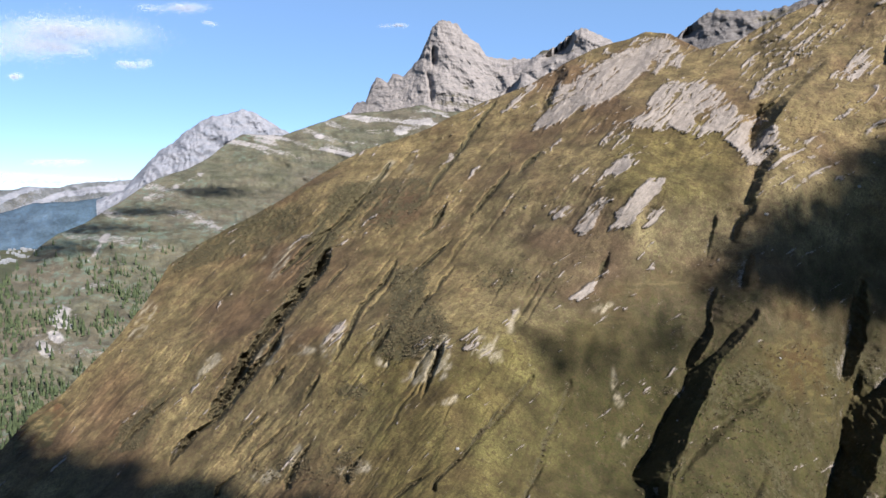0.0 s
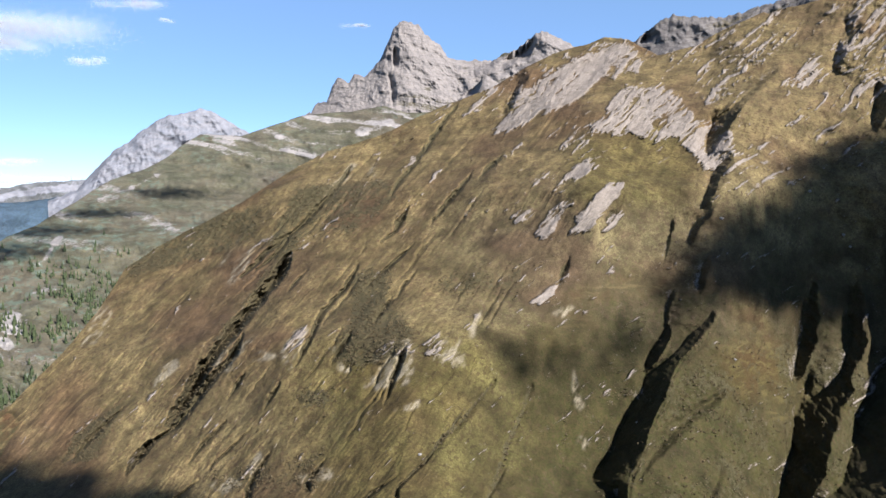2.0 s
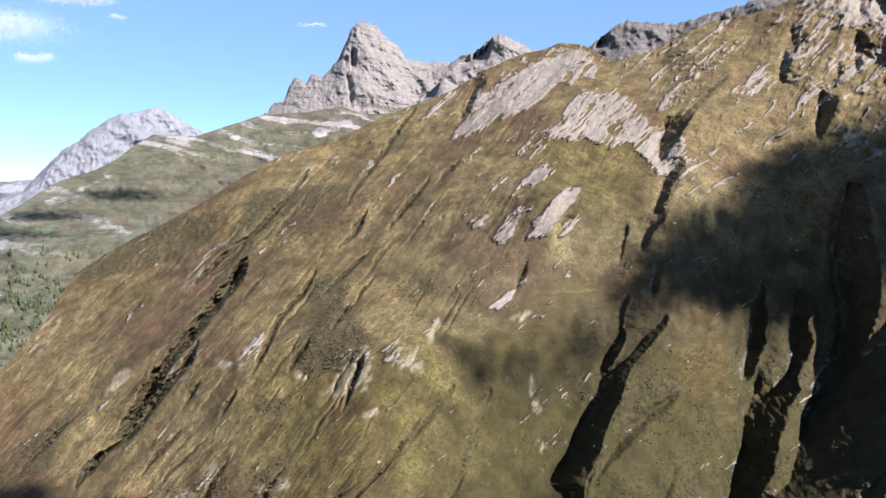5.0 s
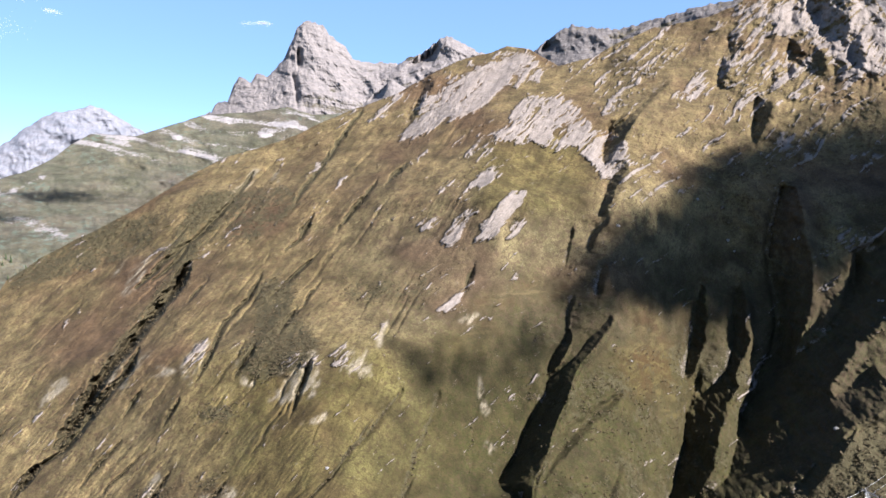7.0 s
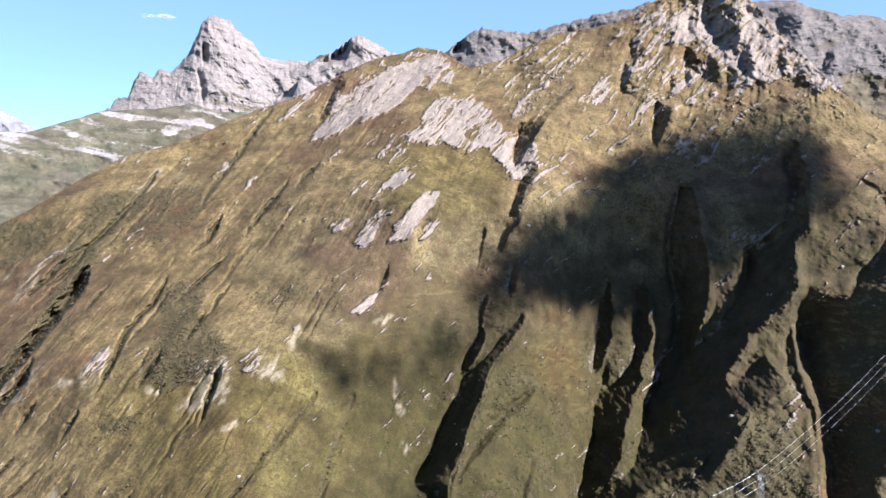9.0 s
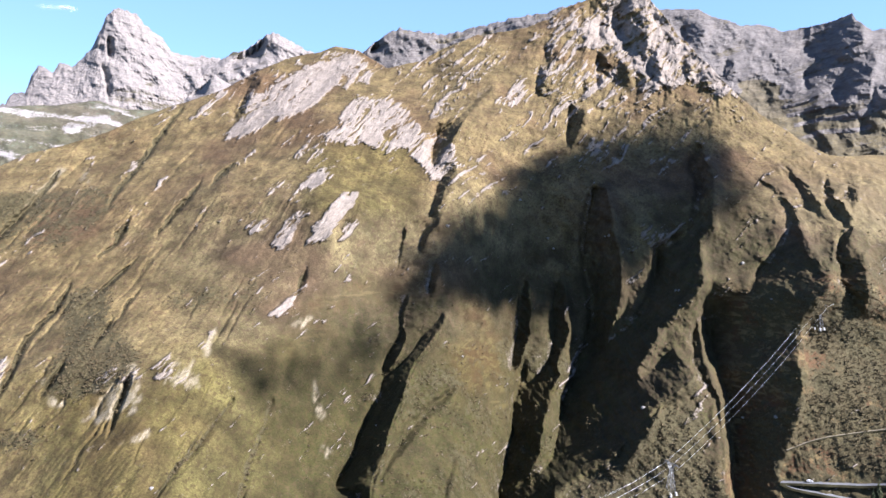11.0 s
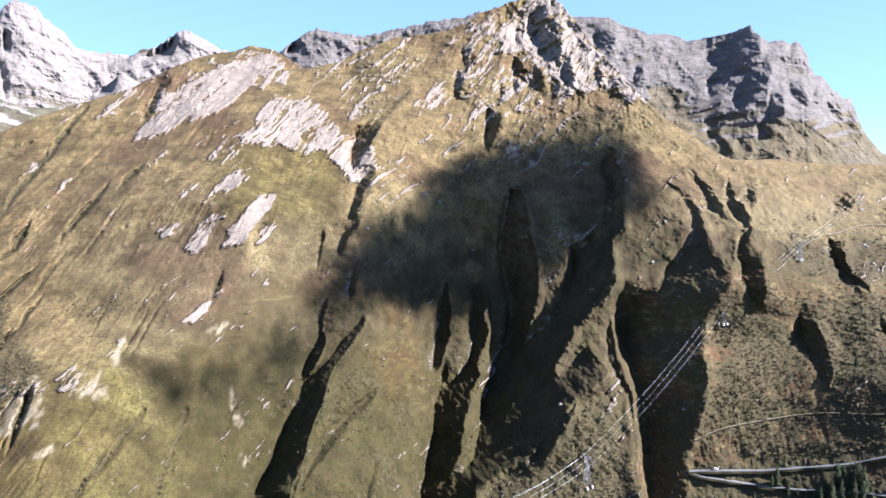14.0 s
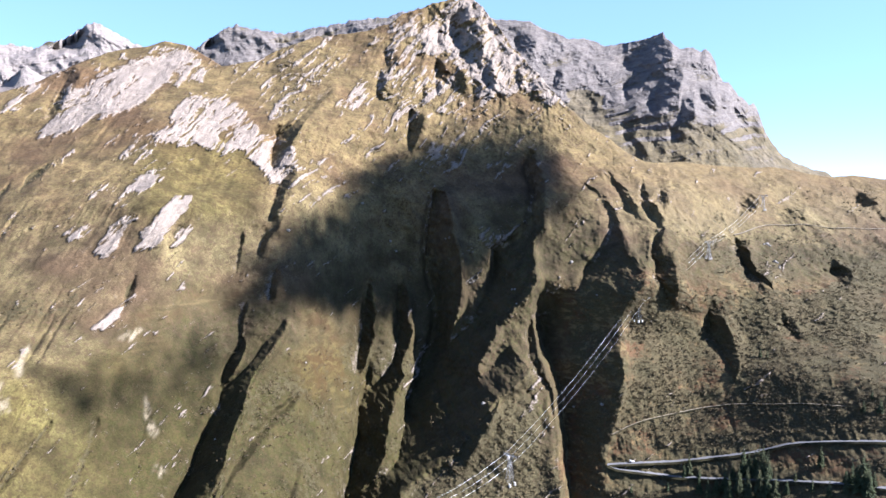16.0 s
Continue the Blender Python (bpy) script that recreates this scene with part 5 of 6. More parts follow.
S = np.array(to_sun)
for k, g in enumerate("abcd"):
    lobes = []
    for key, b, e, rb, re_, r in CLOUDS:
        if key == g:
            # each lobe lies parallel to the ground below it, up towards the sun
            at = lambda db, de: toward(b + db, e + de) * (r or distance(np.array(b + db), np.array(e + de)))
            side, up = (at(rb, 0) - at(-rb, 0)) / 2, (at(0, re_) - at(0, -re_)) / 2
            a, c = np.linalg.norm(side), np.linalg.norm(up)
            mid = at(0, 0) * (1 if r else 1 + carved(np.array(b), np.array(e)))
            lobes.append((mid + S * 1500, a, c, side / a, up / c, S))
    area = sum(l[1] * l[2] for l in lobes)
    cloud("cloud", lobes, min(90000, int(area * {"a": 0.8, "b": 0.12, "c": 1.2, "d": 0.25}[g])), 3.2, k, "white cumulus cloud high out of view, shading the slopes")

# fair-weather clouds in the sky
for k, (b, e, rb, re_, r) in enumerate([(-27.62, 10.76, 6.81, 1.63, 4500), (-30.05, 9.52, 2.72, 1.36, 4500), (-20.18, 12.88, 2.27, 0.54, 4500), (-26.96, 9.62, 2.5, 0.73, 4500), (-22.98, 8.86, 1.27, 0.5, 4500), (-3.79, 12.26, 1.09, 0.27, 4300), (-27.8, 1.67, 2.04, 0.41, 4800), (-27.31, 0.48, 5.0, 0.59, 4850), (-31.08, 0.75, 2.72, 0.45, 4850), (-17.63, 11.99, 0.54, 0.23, 4500), (-30.63, 7.51, 0.73, 0.36, 4500)]):
    at = lambda db, de: toward(b + db, e + de) * r
    rng = random.Random(k)
    lobes = []
    for j in range(5):
        db, de = rng.uniform(-0.7, 0.7) * rb, rng.uniform(-0.35, 0.35) * re_
        side, up = (at(rb, 0) - at(-rb, 0)) / 5, (at(0, re_) - at(0, -re_)) / 4.5
        a, c = np.linalg.norm(side), np.linalg.norm(up)
        lobes.append((at(db, de), a, c, side / a, up / c, toward(b, e)))
    cloud("fair_weather_cloud", lobes, int(min(26000, sum(l[1] * l[2] for l in lobes) * 0.34)), 2.3, 40 + k, "soft white fair-weather cloud in the blue sky", thin_cloud_mat)


# ---------------------------------------------------------------- helpers for things
def mesh_of(name, bm, mat):
    me = bpy.data.meshes.new(name)
    bm.to_mesh(me)
    bm.free()
    me.materials.append(mat)
    return me


def part(name, bm, mat, parent, label=""):
    ob = new(name, mesh_of(name, bm, mat))
    ob.parent = parent
    return tagged(ob, label)


def bar(bm, a, b, w):
    """A square bar from a to b."""
    a, b = Vector(a), Vector(b)
    d = b - a
    m = Matrix.Translation((a + b) / 2) @ d.to_track_quat("Z", "Y").to_matrix().to_4x4() @ Matrix.Diagonal((w, w, d.length, 1))
    bmesh.ops.create_cube(bm, size=1.0, matrix=m)


def plain(name, colour, rough=0.8, metal=0.0, spread=0.25, scale=1.0):
    """A material of one colour with grain and stains."""
    m = material(name, rough)
    n = Nodes(m)
    n.out.inputs["Metallic"].default_value = metal
    dark = tuple(v * (1 - spread) for v in colour)
    c = n.mix(n.span(n.noise(0.7 * scale, 5, 0.7), 0.35, 0.65), dark, colour)
    c = n.mix(n.span(n.noise(6.0 * scale, 3, 0.7), 0.3, 0.7, 0, 0.5), c, dark)
    n.color(c)
    n.bump(n.noise(5.0 * scale, 4, 0.7), 0.3, 0.05 / scale)
    return m


steel_mat = plain("galvanised_steel", (0.24, 0.245, 0.25), 0.55, 0.4)
glass_mat = plain("glazed_insulator", (0.180, 0.144, 0.122), 0.25)
wire_mat = plain("aluminium_conductor", (0.540, 0.547, 0.562), 0.4, 0.5)
concrete_mat = plain("pale_concrete", (0.446, 0.432, 0.403), 0.9)
asphalt_mat = plain("weathered_asphalt", (0.137, 0.137, 0.140), 0.9, 0, 0.25, 0.4)
verge_mat = plain("grass_verge", (0.045, 0.040, 0.018), 0.95, 0, 0.6, 0.25)
track_mat = plain("gravel_track", (0.187, 0.158, 0.115), 0.95, 0, 0.3, 0.5)
bark_mat = plain("spruce_bark", (0.072, 0.050, 0.036), 0.95)
boulder_mat = plain("pale_boulder", (0.235, 0.220, 0.200), 0.9, 0, 0.35, 0.6)


def foliage(name, a, b, warm):
    m = material(name, 0.8)
    n = Nodes(m)
    c = n.mix(n.island(), a, b)
    c = n.mix(n.span(n.random(), 0, 1, 0, 0.5), c, warm)
    n.color(c)
    return m


spruce_mat = foliage("spruce_needles", (0.022, 0.033, 0.016), (0.052, 0.066, 0.028), (0.056, 0.052, 0.024))
alder_mat = foliage("alder_leaves", (0.032, 0.033, 0.017), (0.092, 0.076, 0.036), (0.085, 0.055, 0.031))


# ---------------------------------------------------------------- power line
PYLONS = [(35.66, -25.86, 26), (42.38, -21.81, 25), (52.21, -9.15, 22), (57.18, -4.41, 18), (60.73, -0.84, 18)]


def pylon(base, height, heading):
    """Lattice mast: four legs on concrete feet, a braced body, a beam with three strings, a peak for the earth wire."""
    root = new("pylon")
    root.matrix_world = Matrix.Translation(base) @ pose(0, 0, 0, 0, 0, heading)
    h, foot, waist = height, height * 0.115, height * 0.035
    lev = [0.0, 0.22, 0.40, 0.55, 0.67, 0.76]
    half = lambda k: foot + (waist - foot) * (k / 0.76)
    corners = [(1, 1), (1, -1), (-1, -1), (-1, 1)]
    for sx, sy in corners:
        bm = bmesh.new()
        bar(bm, (sx * foot, sy * foot, -1.5), (sx * waist, sy * waist, h * 0.76), 0.22)
        part("leg", bm, steel_mat, root)
        bm = bmesh.new()
        bmesh.ops.create_cone(bm, cap_ends=True, segments=8, radius1=1.1, radius2=0.8, depth=2.2, matrix=Matrix.Translation((sx * foot, sy * foot, -0.1)))
        part("footing", bm, concrete_mat, root, "pale concrete footing")
    for lo, hi in zip(lev, lev[1:]):
        for a, b in zip(corners, corners[1:] + corners[:1]):
            bm = bmesh.new()
            p = [Vector((c[0] * half(k), c[1] * half(k), k * h)) for c in (a, b) for k in (lo, hi)]
            bar(bm, p[0], p[3], 0.10)
            bar(bm, p[2], p[1], 0.10)
            bar(bm, p[1], p[3], 0.10)
            part("brace", bm, steel_mat, root)
    # V-shaped head carrying the beam
    span = h * 0.27
    for s in (-1, 1):
        bm = bmesh.new()
        for y in (-waist, waist):
            bar(bm, (s * waist, y, h * 0.76), (s * span * 0.55, y * 0.8, h * 0.93), 0.22)
            bar(bm, (s * waist * 0.2, y, h * 0.78), (s * span * 0.45, y * 0.8, h * 0.93), 0.16)
        part("head_arm", bm, steel_mat, root)
        bm = bmesh.new()
        bar(bm, (s * span * 0.55, 0, h * 0.93), (s * span * 0.50, 0, h), 0.22)
        part("peak", bm, steel_mat, root)
    bm = bmesh.new()
    for y, z in ((-waist * 0.8, 0.925), (waist * 0.8, 0.925), (0, 0.955)):
        bar(bm, (-span, y * 0.6, h * z), (span, y * 0.6, h * z), 0.2)
    for k in range(12):
        x0, x1 = -span + k * span / 6, -span + (k + 1) * span / 6
        bar(bm, (x0, -waist * 0.5, h * 0.925), (x1, 0, h * 0.955), 0.12)
        bar(bm, (x0, waist * 0.5, h * 0.925), (x1, 0, h * 0.955), 0.12)
    part("crossbeam", bm, steel_mat, root)
    for x in (-span, 0, span):
        bm = bmesh.new()
        bmesh.ops.create_cone(bm, cap_ends=True, segments=6, radius1=0.22, radius2=0.22, depth=h * 0.06, matrix=Matrix.Translation((x, 0, h * 0.895)))
        part("insulator", bm, glass_mat, root, "dark glazed insulator string")
    return tagged(root, "grey galvanised lattice power pylon standing on the grassy slope", "pylon", "pylons of the power line")


stands = [(place(b, e), h) for b, e, h in PYLONS]
tips = []
for k, (p, h) in enumerate(stands):
    a = stands[max(k - 1, 0)][0]
    c = stands[min(k + 1, len(stands) - 1)][0]
    heading = math.degrees(math.atan2(c.y - a.y, c.x - a.x)) - 90
    ob = pylon(p, h, heading)
    m = ob.matrix_basis.copy()
    tips.append([m @ Vector((x * h * 0.27, 0, h * z)) for x, z in ((-1, 0.865), (0, 0.865), (1, 0.865), (-0.5, 1.0))])
for k in range(len(stands) - 1):
    for a, b in zip(tips[k], tips[k + 1]):
        sag = 0.034 * (b - a).length
        earth = a is tips[k][3]
        cu = bpy.data.curves.new("power_cable", "CURVE")
        cu.dimensions, cu.bevel_depth, cu.bevel_resolution = "3D", 0.025 if earth else 0.050, 1
        sp = cu.splines.new("POLY")
        sp.points.add(32)
        for j in range(33):
            u = j / 32
            q = a.lerp(b, u) - Vector((0, 0, 4 * sag * u * (1 - u)))
            sp.points[j].co = (*q, 1)
        cu.materials.append(wire_mat)
        tagged(new("power_cable", cu), "thin sagging aluminium power cable between lattice pylons", "cable", "cables of the power line")


# ---------------------------------------------------------------- roads and tracks
def way(name, points, width, mat, label, skirt=3.0, lift=0.5, edge=None):
    """A strip that leans on the slope: its uphill edge on the ground, a bank below its downhill edge."""
    fine = []
    for (b0, e0), (b1, e1) in zip(points, points[1:]):
        n = max(2, int(math.hypot(b1 - b0, e1 - e0) / 0.12))
        fine += [place(b0 + (b1 - b0) * k / n, e0 + (e1 - e0) * k / n) for k in range(n)]
    fine.append(place(*points[-1]))
    c = np.array(fine)
    for _ in range(14):
        c[1:-1] = (c[:-2] + 2 * c[1:-1] + c[2:]) / 4
    t = np.gradient(c, axis=0)
    t[:, 2] = 0
    t /= np.linalg.norm(t, axis=1)[:, None] + 1e-9
    # downhill is towards the hover point
    down = -c.copy()
    down[:, 2] = 0
    side = np.stack([t[:, 1], -t[:, 0], 0 * t[:, 0]], 1)
    side *= np.sign((side * down).sum(1))[:, None]
    side = (side[:, :] + 1e-6) / np.linalg.norm(side + 1e-6, axis=1)[:, None]
    for _ in range(6):
        side[1:-1] = (side[:-2] + side[1:-1] + side[2:]) / 3
    up = np.array((0, 0, lift))
    rows = [c - side * 0.35 * width + up * 1.0, c + side * 0.65 * width + up]
    n = len(c)
    def strip(a, b):
        bm = bmesh.new()
        va = [bm.verts.new(p) for p in a]
        vb = [bm.verts.new(p) for p in b]
        for k in range(n - 1):
            bm.faces.new((va[k], va[k + 1], vb[k + 1], vb[k]))
        bmesh.ops.recalc_face_normals(bm, faces=bm.faces)
        return bm
    ob = new(name, mesh_of(name, strip(rows[0], rows[1]), mat))
    tagged(ob, label, "road", kind="structure")
    if skirt:
        bank = rows[1] + side * skirt * 0.9 - np.array((0, 0, skirt))
        part("bank", strip(rows[1] - np.array((0, 0, 0.02)), bank), edge or verge_mat, ob, "grassy bank below the road edge")
    return ob, c


HAIRPIN = [(71.58, -15.32), (69.26, -15.72), (66.94, -16.12), (64.81, -16.54), (63.34, -16.88), (62.23, -17.32), (61.09, -17.79), (59.53, -18.24), (55.45, -19.22), (51.6, -19.76), (50.2, -19.96), (50.96, -20.22), (52.49, -20.24), (55.49, -20.29), (57.98, -20.08), (60.78, -19.72), (63.47, -19.36), (66.03, -19.01), (67.79, -18.82), (69.43, -18.67), (71.77, -18.37)]
ROAD_LINES = []
ROAD_LINES.append(way("road", HAIRPIN[:11], 5.2, asphalt_mat, "pale grey asphalt mountain road running to a hairpin", 1.4, 0.6)[1])
ROAD_LINES.append(way("road", HAIRPIN[10:], 5.2, asphalt_mat, "pale grey asphalt mountain road below the hairpin", 1.4, 0.6)[1])
TRACK = [(50.45, -17.77), (51.95, -16.92), (53.23, -16.41), (55.33, -15.77), (57.38, -15.16), (59.38, -14.7), (61.71, -14.43), (63.96, -14.06), (66.83, -13.85)]
way("track", TRACK, 1.7, track_mat, "narrow gravel track crossing the shrubby slope", 0.6, 0.5)
UPPER = [(58.81, -2.56), (59.65, -2.27), (61.15, -2.02), (63.35, -1.92), (66.17, -2.01), (68.45, -2.09)]
way("track", UPPER, 2.2, track_mat, "pale track along the edge of the upper meadow", 0.4, 0.3, track_mat)


# ---------------------------------------------------------------- trees
def spruce(height, seed):
    """Spruce: tapered trunk and whorls of drooping branches, each a bent blade."""
    rng = random.Random(seed)
    root = new("spruce")
    bm = bmesh.new()
    bmesh.ops.create_cone(bm, cap_ends=True, segments=7, radius1=height * 0.016, radius2=0.02, depth=height, matrix=Matrix.Translation((0, 0, height / 2 - 0.6)))
    part("trunk", bm, bark_mat, root)
    bm = bmesh.new()
    levels = 17
    for k in range(levels):
        u = k / (levels - 1)
        z = height * (0.07 + 0.91 * u)
        reach = height * 0.19 * (1 - u) ** 0.85 * rng.uniform(0.8, 1.15) + 0.12
        count = 9 if u < 0.7 else 6
        for j in range(count):
            a = 2 * math.pi * (j + rng.random() * 0.8) / count
            r = reach * rng.uniform(0.65, 1.2)
            d, s = Vector((math.cos(a), math.sin(a), 0)), Vector((-math.sin(a), math.cos(a), 0))
            w = 0.26 * r + 0.10
            p0 = Vector((0, 0, z + 0.10 * r))
            p1 = d * r * 0.55 + Vector((0, 0, z + 0.02 * r))
            p2 = d * r + Vector((0, 0, z - 0.32 * r))
            q = Vector((0, 0, -0.30 * r))
            v = [bm.verts.new(p) for p in (p0, p1 + s * w, p2, p1 - s * w, p1 + q)]
            bm.faces.new((v[0], v[1], v[2]))
            bm.faces.new((v[0], v[2], v[3]))
            bm.faces.new((v[1], v[4], v[2]))
            bm.faces.new((v[3], v[2], v[4]))
    part("crown", bm, spruce_mat, root)
    return tagged(root, "dark green spruce tree standing among shrubs by the road", "tree", "spruces by the road")


TREES = [(56.41, -20.02, 18.7), (56.08, -20.37, 13.7), (57.17, -20.31, 12.7), (60.3, -19.48, 24.2), (60.7, -19.58, 22.1), (61.09, -19.52, 23.1), (61.36, -19.48, 27.8), (61.63, -19.51, 28.7), (61.98, -19.53, 22.9), (59.6, -20.05, 16.8), (59.03, -20.82, 20.0), (60.04, -20.82, 21.8), (60.64, -20.95, 25.4), (61.43, -20.9, 27.2), (62.01, -20.73, 24.3), (62.58, -20.7, 19.6), (58.44, -21.17, 17.1), (65.44, -18.09, 17.2), (67.45, -18.89, 19.5), (67.79, -19.29, 25.8), (68.13, -19.29, 31.2), (68.4, -19.09, 23.9), (68.83, -18.86, 13.8), (68.55, -19.42, 21.0), (67.09, -18.85, 13.1), (61.07, -11.21, 11.2), (61.53, -11.24, 9.5), (67.88, -14.07, 12.1), (68.89, -13.95, 13.6), (68.34, -13.1, 8.2), (67.13, -19.56, 15.7), (63.85, -19.44, 10.4), (57.21, -21.23, 15.8), (57.84, -21.45, 18.1), (59.34, -21.38, 21.7), (63.33, -20.28, 12.1), (64.98, -19.83, 11.2), (66.08, -19.92, 13.8), (54.89, -21.37, 8.7), (52.11, -21.82, 7.7)]
models = [spruce(16.0, s) for s in range(4)]
for k, (b, e, h) in enumerate(TREES):
    m = Matrix.Translation(place(b, e)) @ pose(0, 0, 0, 0, 0, 47 * k)
    if k < 4:
        t = models[k]
        t.matrix_world = m
    else:
        t = copy_thing(models[k % 4], m)
    f = h / 16.0
    t.scale = (f * (0.9 + 0.04 * (k % 6)), f * (0.9 + 0.04 * (k % 6)), f)


# ---------------------------------------------------------------- shrubs
def scatter(name, spots, sizes, bits, mat, label, seed, tall=0.8):
    """Low bushes of small leafy pieces."""
    rng = np.random.default_rng(seed)
    n = len(spots)
    tet = np.array([(1, 1, 1), (1, -1, -1), (-1, 1, -1), (-1, -1, 1)], float)
    g = rng.normal(0, 0.42, (n, bits, 3))
    g[:, :, 2] = np.abs(g[:, :, 2]) * tall + 0.1
    mid = spots[:, None] + g * sizes[:, None, None]
    q = np.linalg.qr(rng.normal(0, 1, (n, bits, 3, 3)))[0]
    s = (sizes[:, None] * rng.uniform(0.16, 0.34, (n, bits)))[..., None, None]
    v = (mid[:, :, None] + s * (tet @ q)).reshape(-1, 3)
    f = np.array([(0, 1, 2), (0, 3, 1), (0, 2, 3), (1, 3, 2)])
    faces = (np.arange(len(v) // 4)[:, None, None] * 4 + f).reshape(-1, 3)
    me = bpy.data.meshes.new(name)
    me.from_pydata(v.tolist(), [], faces.tolist())
    me.materials.append(mat)
    return tagged(new(name, me), label, "shrubs", kind="stuff")


rng = np.random.default_rng(7)
density = np.clip(shrub, 0, 1) * (1 - 0.85 * walls) * (0.35 + 0.65 * smooth(grit + wob, -0.3, 0.3)) * (E > -25.5)


def clear(spots):
    """Drops the spots on or just below the roads."""
    keep = np.ones(len(spots), bool)
    for line_pts in ROAD_LINES:
        for c in line_pts[::2]:
            d = spots - c
            out = (d @ (-c * np.array((1, 1, 0)))) / np.linalg.norm(c[:2])
            keep &= ~((np.abs(out - 4) < 11) & (np.linalg.norm(d[:, :2], axis=1) < 14))
    return spots[keep]


def spread(weights, count, lo, hi, name, label, seed):
    pick = rng.choice(weights.size, count, p=(weights / weights.sum()).ravel())
    spots = P.reshape(-1, 3)[pick] + rng.normal(0, 0.6, (count, 3)) * (1, 1, 0)
    spots = clear(spots)
    scatter(name, spots, lo + (hi - lo) * rng.random(len(spots)) ** 2.5, 5, alder_mat, label, seed)


spread(density * (B > 40), 24000, 0.5, 2.0, "alder_shrubs", "dense olive and rust alder shrubs covering the lower slope", 8)
spread(density * (B < 40), 15000, 0.5, 1.5, "dwarf_shrubs", "dark dwarf shrubs scattered over the grassy face", 9)


# ---------------------------------------------------------------- forest, village, boulders
def forest(name, count, seed):
    """Far conifers of the lower meadow mountain, each three ragged tiers."""
    rng = np.random.default_rng(seed)
    ob = bpy.data.objects["meadow_mountain"]
    co = np.zeros(len(ob.data.vertices) * 3, np.float32)
    ob.data.vertices.foreach_get("co", co)
    co = co.reshape(-1, 3)
    r = np.linalg.norm(co, axis=1)
    b = np.degrees(np.arctan2(co[:, 0], co[:, 1]))
    e = np.degrees(np.arcsin(co[:, 2] / r))
    clump = smooth(fbm(co / 90.0, 3, 0.6, 301), -0.25, 0.35)
    w = smooth(-b, 15, 22) * smooth(-e, 3.0, 7.0) * (0.05 + clump)
    spots = co[rng.choice(len(co), count, p=w / w.sum())]
    verts, faces = [], []
    for p in spots:
        h = rng.uniform(7, 17)
        for z0, z1, rad in ((0.05, 0.55, 0.19), (0.3, 0.8, 0.145), (0.55, 1.0, 0.095)):
            n0 = len(verts)
            a0 = rng.uniform(0, 6.28)
            for k in range(6):
                q = rad * h * (1.15 if k % 2 else 0.75)
                verts.append((p[0] + q * math.cos(a0 + k * 1.0472), p[1] + q * math.sin(a0 + k * 1.0472), p[2] + (z0 - 0.03 * (k % 2)) * h))
            verts.append((p[0], p[1], p[2] + z1 * h))
            faces += [(n0 + k, n0 + (k + 1) % 6, n0 + 6) for k in range(6)]
    me = bpy.data.meshes.new(name)
    me.from_pydata(verts, [], faces)
    me.materials.append(spruce_mat)
    return tagged(new(name, me), "scattered dark conifers on the far green slope", "forest", kind="stuff")


forest("conifer_forest", 2600, 5)

plaster_mat = plain("pale_plaster", (0.20, 0.20, 0.20), 0.9)
rng = np.random.default_rng(12)
verts, faces = [], []
for k in range(60):
    b, e = rng.normal(-31.5, 1.6), rng.uniform(-5.2, -3.9)
    p = toward(b, e) * (299.0 / math.sin(radians(-e)))
    w, d, h = rng.uniform(4, 9), rng.uniform(4, 7), rng.uniform(4, 8)
    n0 = len(verts)
    for z in (-6, h):
        verts += [(p[0] + sx * w, p[1] + sy * d, p[2] + z) for sx, sy in ((-1, -1), (1, -1), (1, 1), (-1, 1))]
    verts += [(p[0] - w, p[1], p[2] + h * 1.5), (p[0] + w, p[1], p[2] + h * 1.5)]
    faces += [tuple(n0 + i for i in f) for f in ((0, 1, 5, 4), (1, 2, 6, 5), (2, 3, 7, 6), (3, 0, 4, 7), (4, 5, 9, 8), (6, 7, 8, 9), (5, 6, 9), (7, 4, 8))]
me = bpy.data.meshes.new("village")
me.from_pydata(verts, [], faces)
me.materials.append(plaster_mat)
tagged(new("village", me), "pale houses of a far village on the valley floor", "village", kind="stuff")


def boulder(seed):
    rng = random.Random(seed)
    bm = bmesh.new()
    bmesh.ops.create_icosphere(bm, subdivisions=2, radius=1.0)
    o = Vector((rng.uniform(0, 50), rng.uniform(0, 50), 0))
    for v in bm.verts:
        n = noise.fractal(v.co * 1.1 + o, 1.0, 2.0, 3)
        v.co *= 1 + 0.35 * n
        v.co.z *= 0.7
    return mesh_of("boulder", bm, boulder_mat)


shapes = [boulder(s) for s in range(5)]
BOULDERS = [(61.12, -3.11, 2.6), (61.28, -3.27, 2.0), (60.9, -3.23, 1.6), (61.7, -4.34, 2.8), (61.86, -4.5, 1.8), (62.02, -4.98, 1.6), (57.02, -4.29, 2), (57.31, -4.49, 2), (57.26, -4.16, 1.5), (25.64, -12.58, 1.4), (18.59, -17.78, 1), (1.1, -20.75, 1.5), (40.12, -15.91, 2.2), (42.5, -6.97, 1.7), (42.65, -8.09, 1.2), (49.01, -7.26, 1.3), (40.05, -15.88, 1.6), (42.28, -6.98, 1.6), (37.17, -2.92, 2.2), (36.86, -3.0, 1.6), (24.39, -2.18, 2), (-16.31, 1.6, 1.5), (49.64, -15.57, 1.8), (46.94, -4.73, 2.2), (62.02, -4.78, 1.5), (47.41, -15.93, 1.4), (32.41, -3.23, 2.0), (32.86, -4.04, 1.5), (30.18, -0.18, 1.8)]
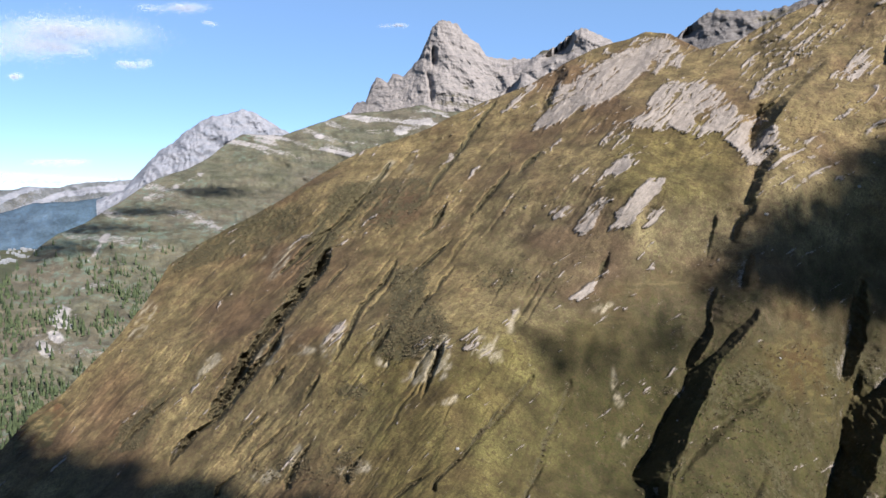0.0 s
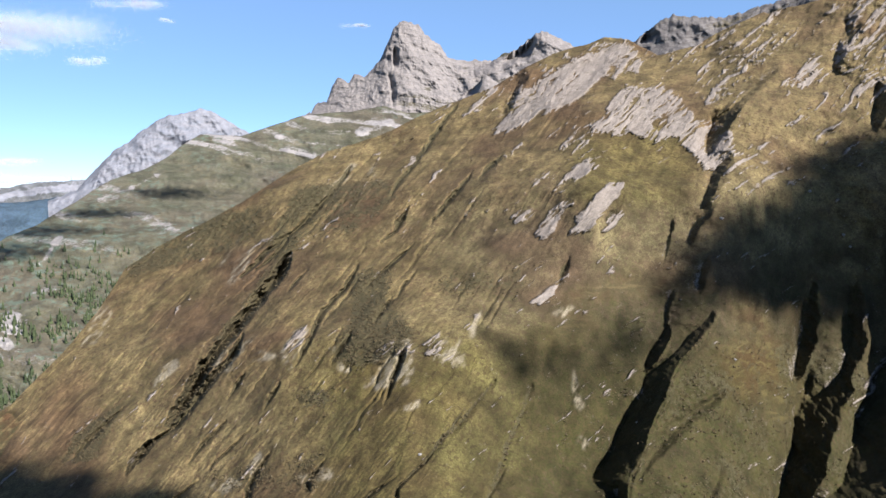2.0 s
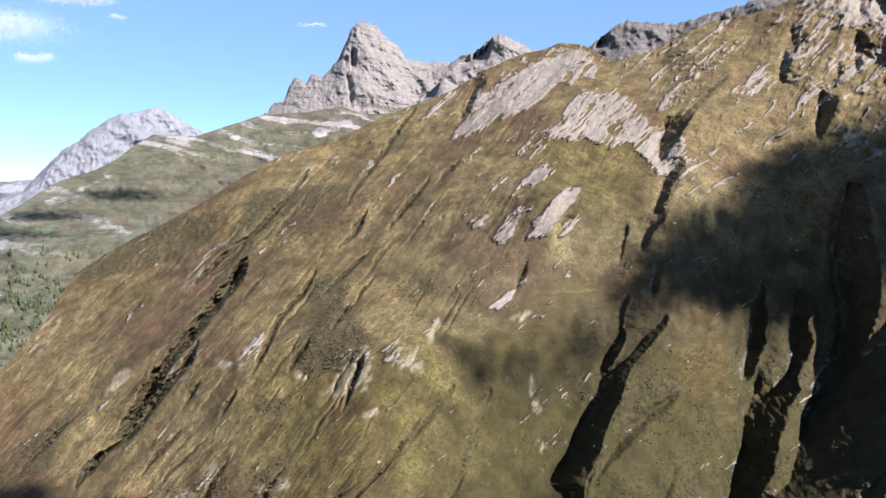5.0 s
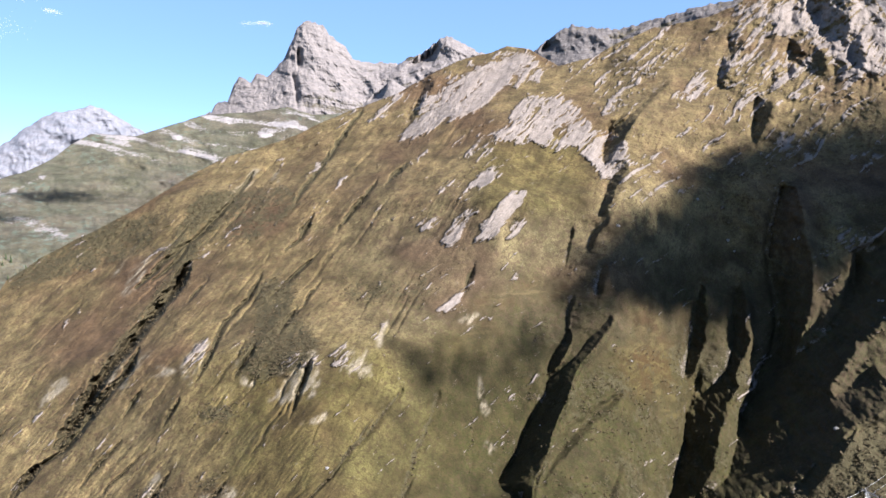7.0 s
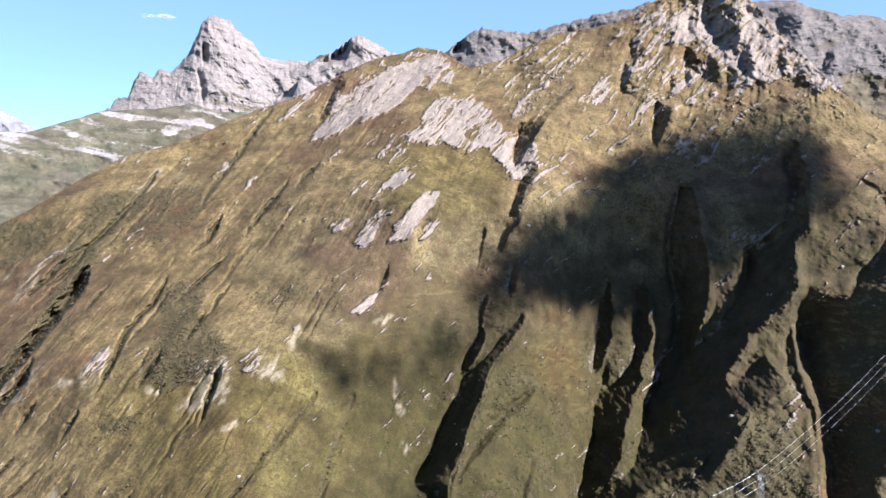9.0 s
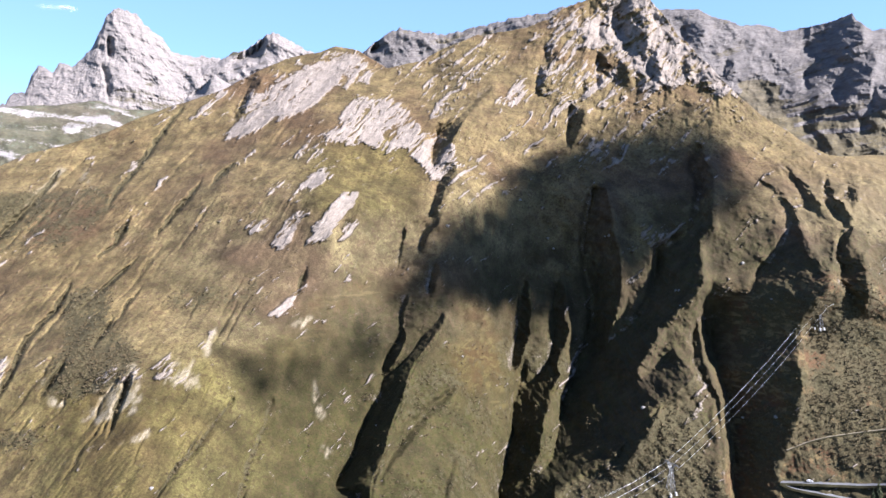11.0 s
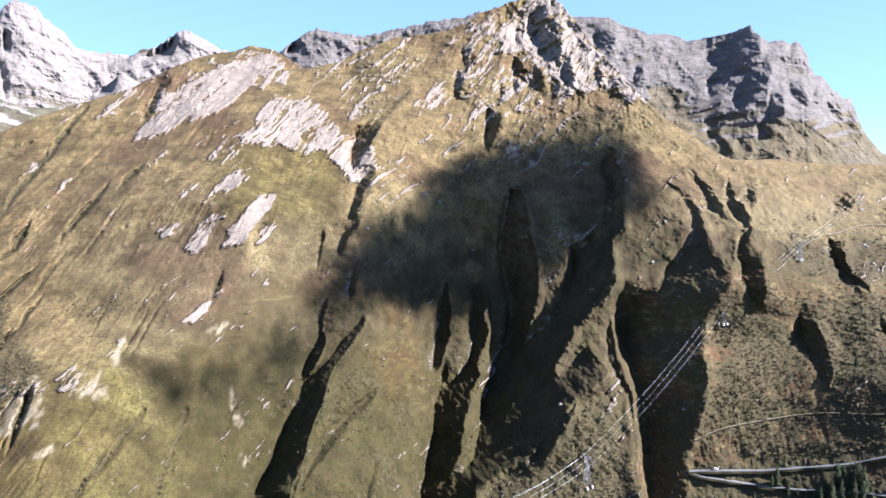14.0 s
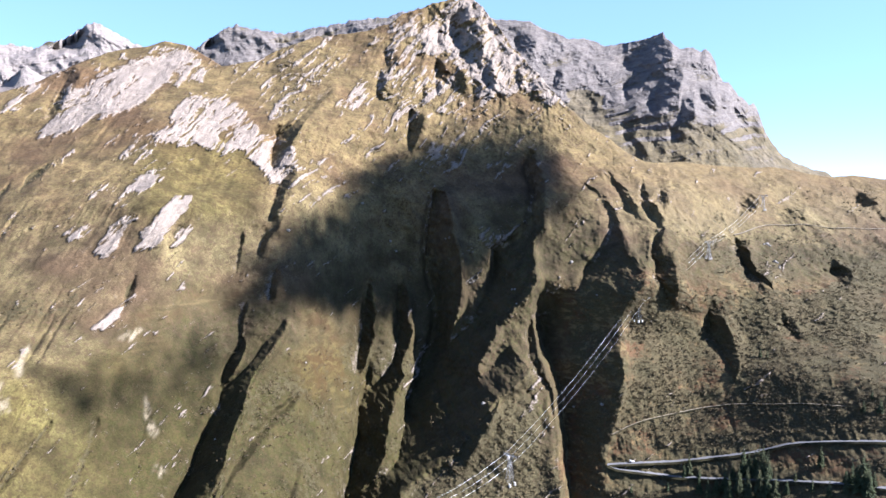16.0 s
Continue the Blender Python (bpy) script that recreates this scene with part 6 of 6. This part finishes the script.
for k, (b, e, size) in enumerate(BOULDERS):
    ob = new("boulder", shapes[k % 5])
    ob.matrix_world = Matrix.Translation(place(b, e)) @ pose(0, 0, 0, 10 * (k % 3), 0, 71 * k) @ Matrix.Diagonal((size, size * 0.8, size, 1))
    tagged(ob, "pale weathered boulder lying on the grassy slope", "boulder", "boulders on the slope")


# ---------------------------------------------------------------- car on the road
paint_mat = plain("white_car_paint", (0.75, 0.75, 0.75), 0.3, 0, 0.08)
tyre_mat = plain("black_tyre", (0.03, 0.03, 0.03), 0.85)
pane_mat = plain("dark_car_window", (0.03, 0.035, 0.04), 0.1)


def car(m):
    root = new("car")
    root.matrix_world = m
    bm = bmesh.new()
    bmesh.ops.create_cube(bm, size=1.0, matrix=Matrix.Translation((0, 0, 0.62)) @ Matrix.Diagonal((4.3, 1.75, 0.62, 1)))
    bmesh.ops.bevel(bm, geom=list(bm.edges), offset=0.14, segments=2, affect="EDGES")
    part("body", bm, paint_mat, root)
    bm = bmesh.new()
    top = bmesh.ops.create_cube(bm, size=1.0, matrix=Matrix.Translation((-0.2, 0, 1.15)) @ Matrix.Diagonal((2.6, 1.6, 0.55, 1)))["verts"]
    for v in top:
        if v.co.z > 1.2:
            v.co.x = -0.2 + (v.co.x + 0.2) * 0.68
            v.co.y *= 0.84
    part("window", bm, pane_mat, root, "dark window band")
    bm = bmesh.new()
    bmesh.ops.create_cube(bm, size=1.0, matrix=Matrix.Translation((-0.2, 0, 1.45)) @ Matrix.Diagonal((1.75, 1.36, 0.06, 1)))
    part("roof", bm, paint_mat, root)
    for x in (-1.35, 1.35):
        for y in (-0.82, 0.82):
            bm = bmesh.new()
            bmesh.ops.create_cone(bm, cap_ends=True, segments=16, radius1=0.33, radius2=0.33, depth=0.22, matrix=Matrix.Translation((x, y, 0.33)) @ pose(0, 0, 0, 90, 0, 0))
            part("wheel", bm, tyre_mat, root)
    return tagged(root, "small white car standing on the pale hairpin road", "car")


spot = ROAD_LINES[0][-16]
step = ROAD_LINES[0][-17] - ROAD_LINES[0][-15]
inner = -spot / np.linalg.norm(spot[:2])
car(Matrix.Translation(Vector(spot + inner * (1, 1, 0) * 1.2) + Vector((0, 0, 1.2))) @ pose(0, 0, 0, 0, 0, math.degrees(math.atan2(step[1], step[0]))))
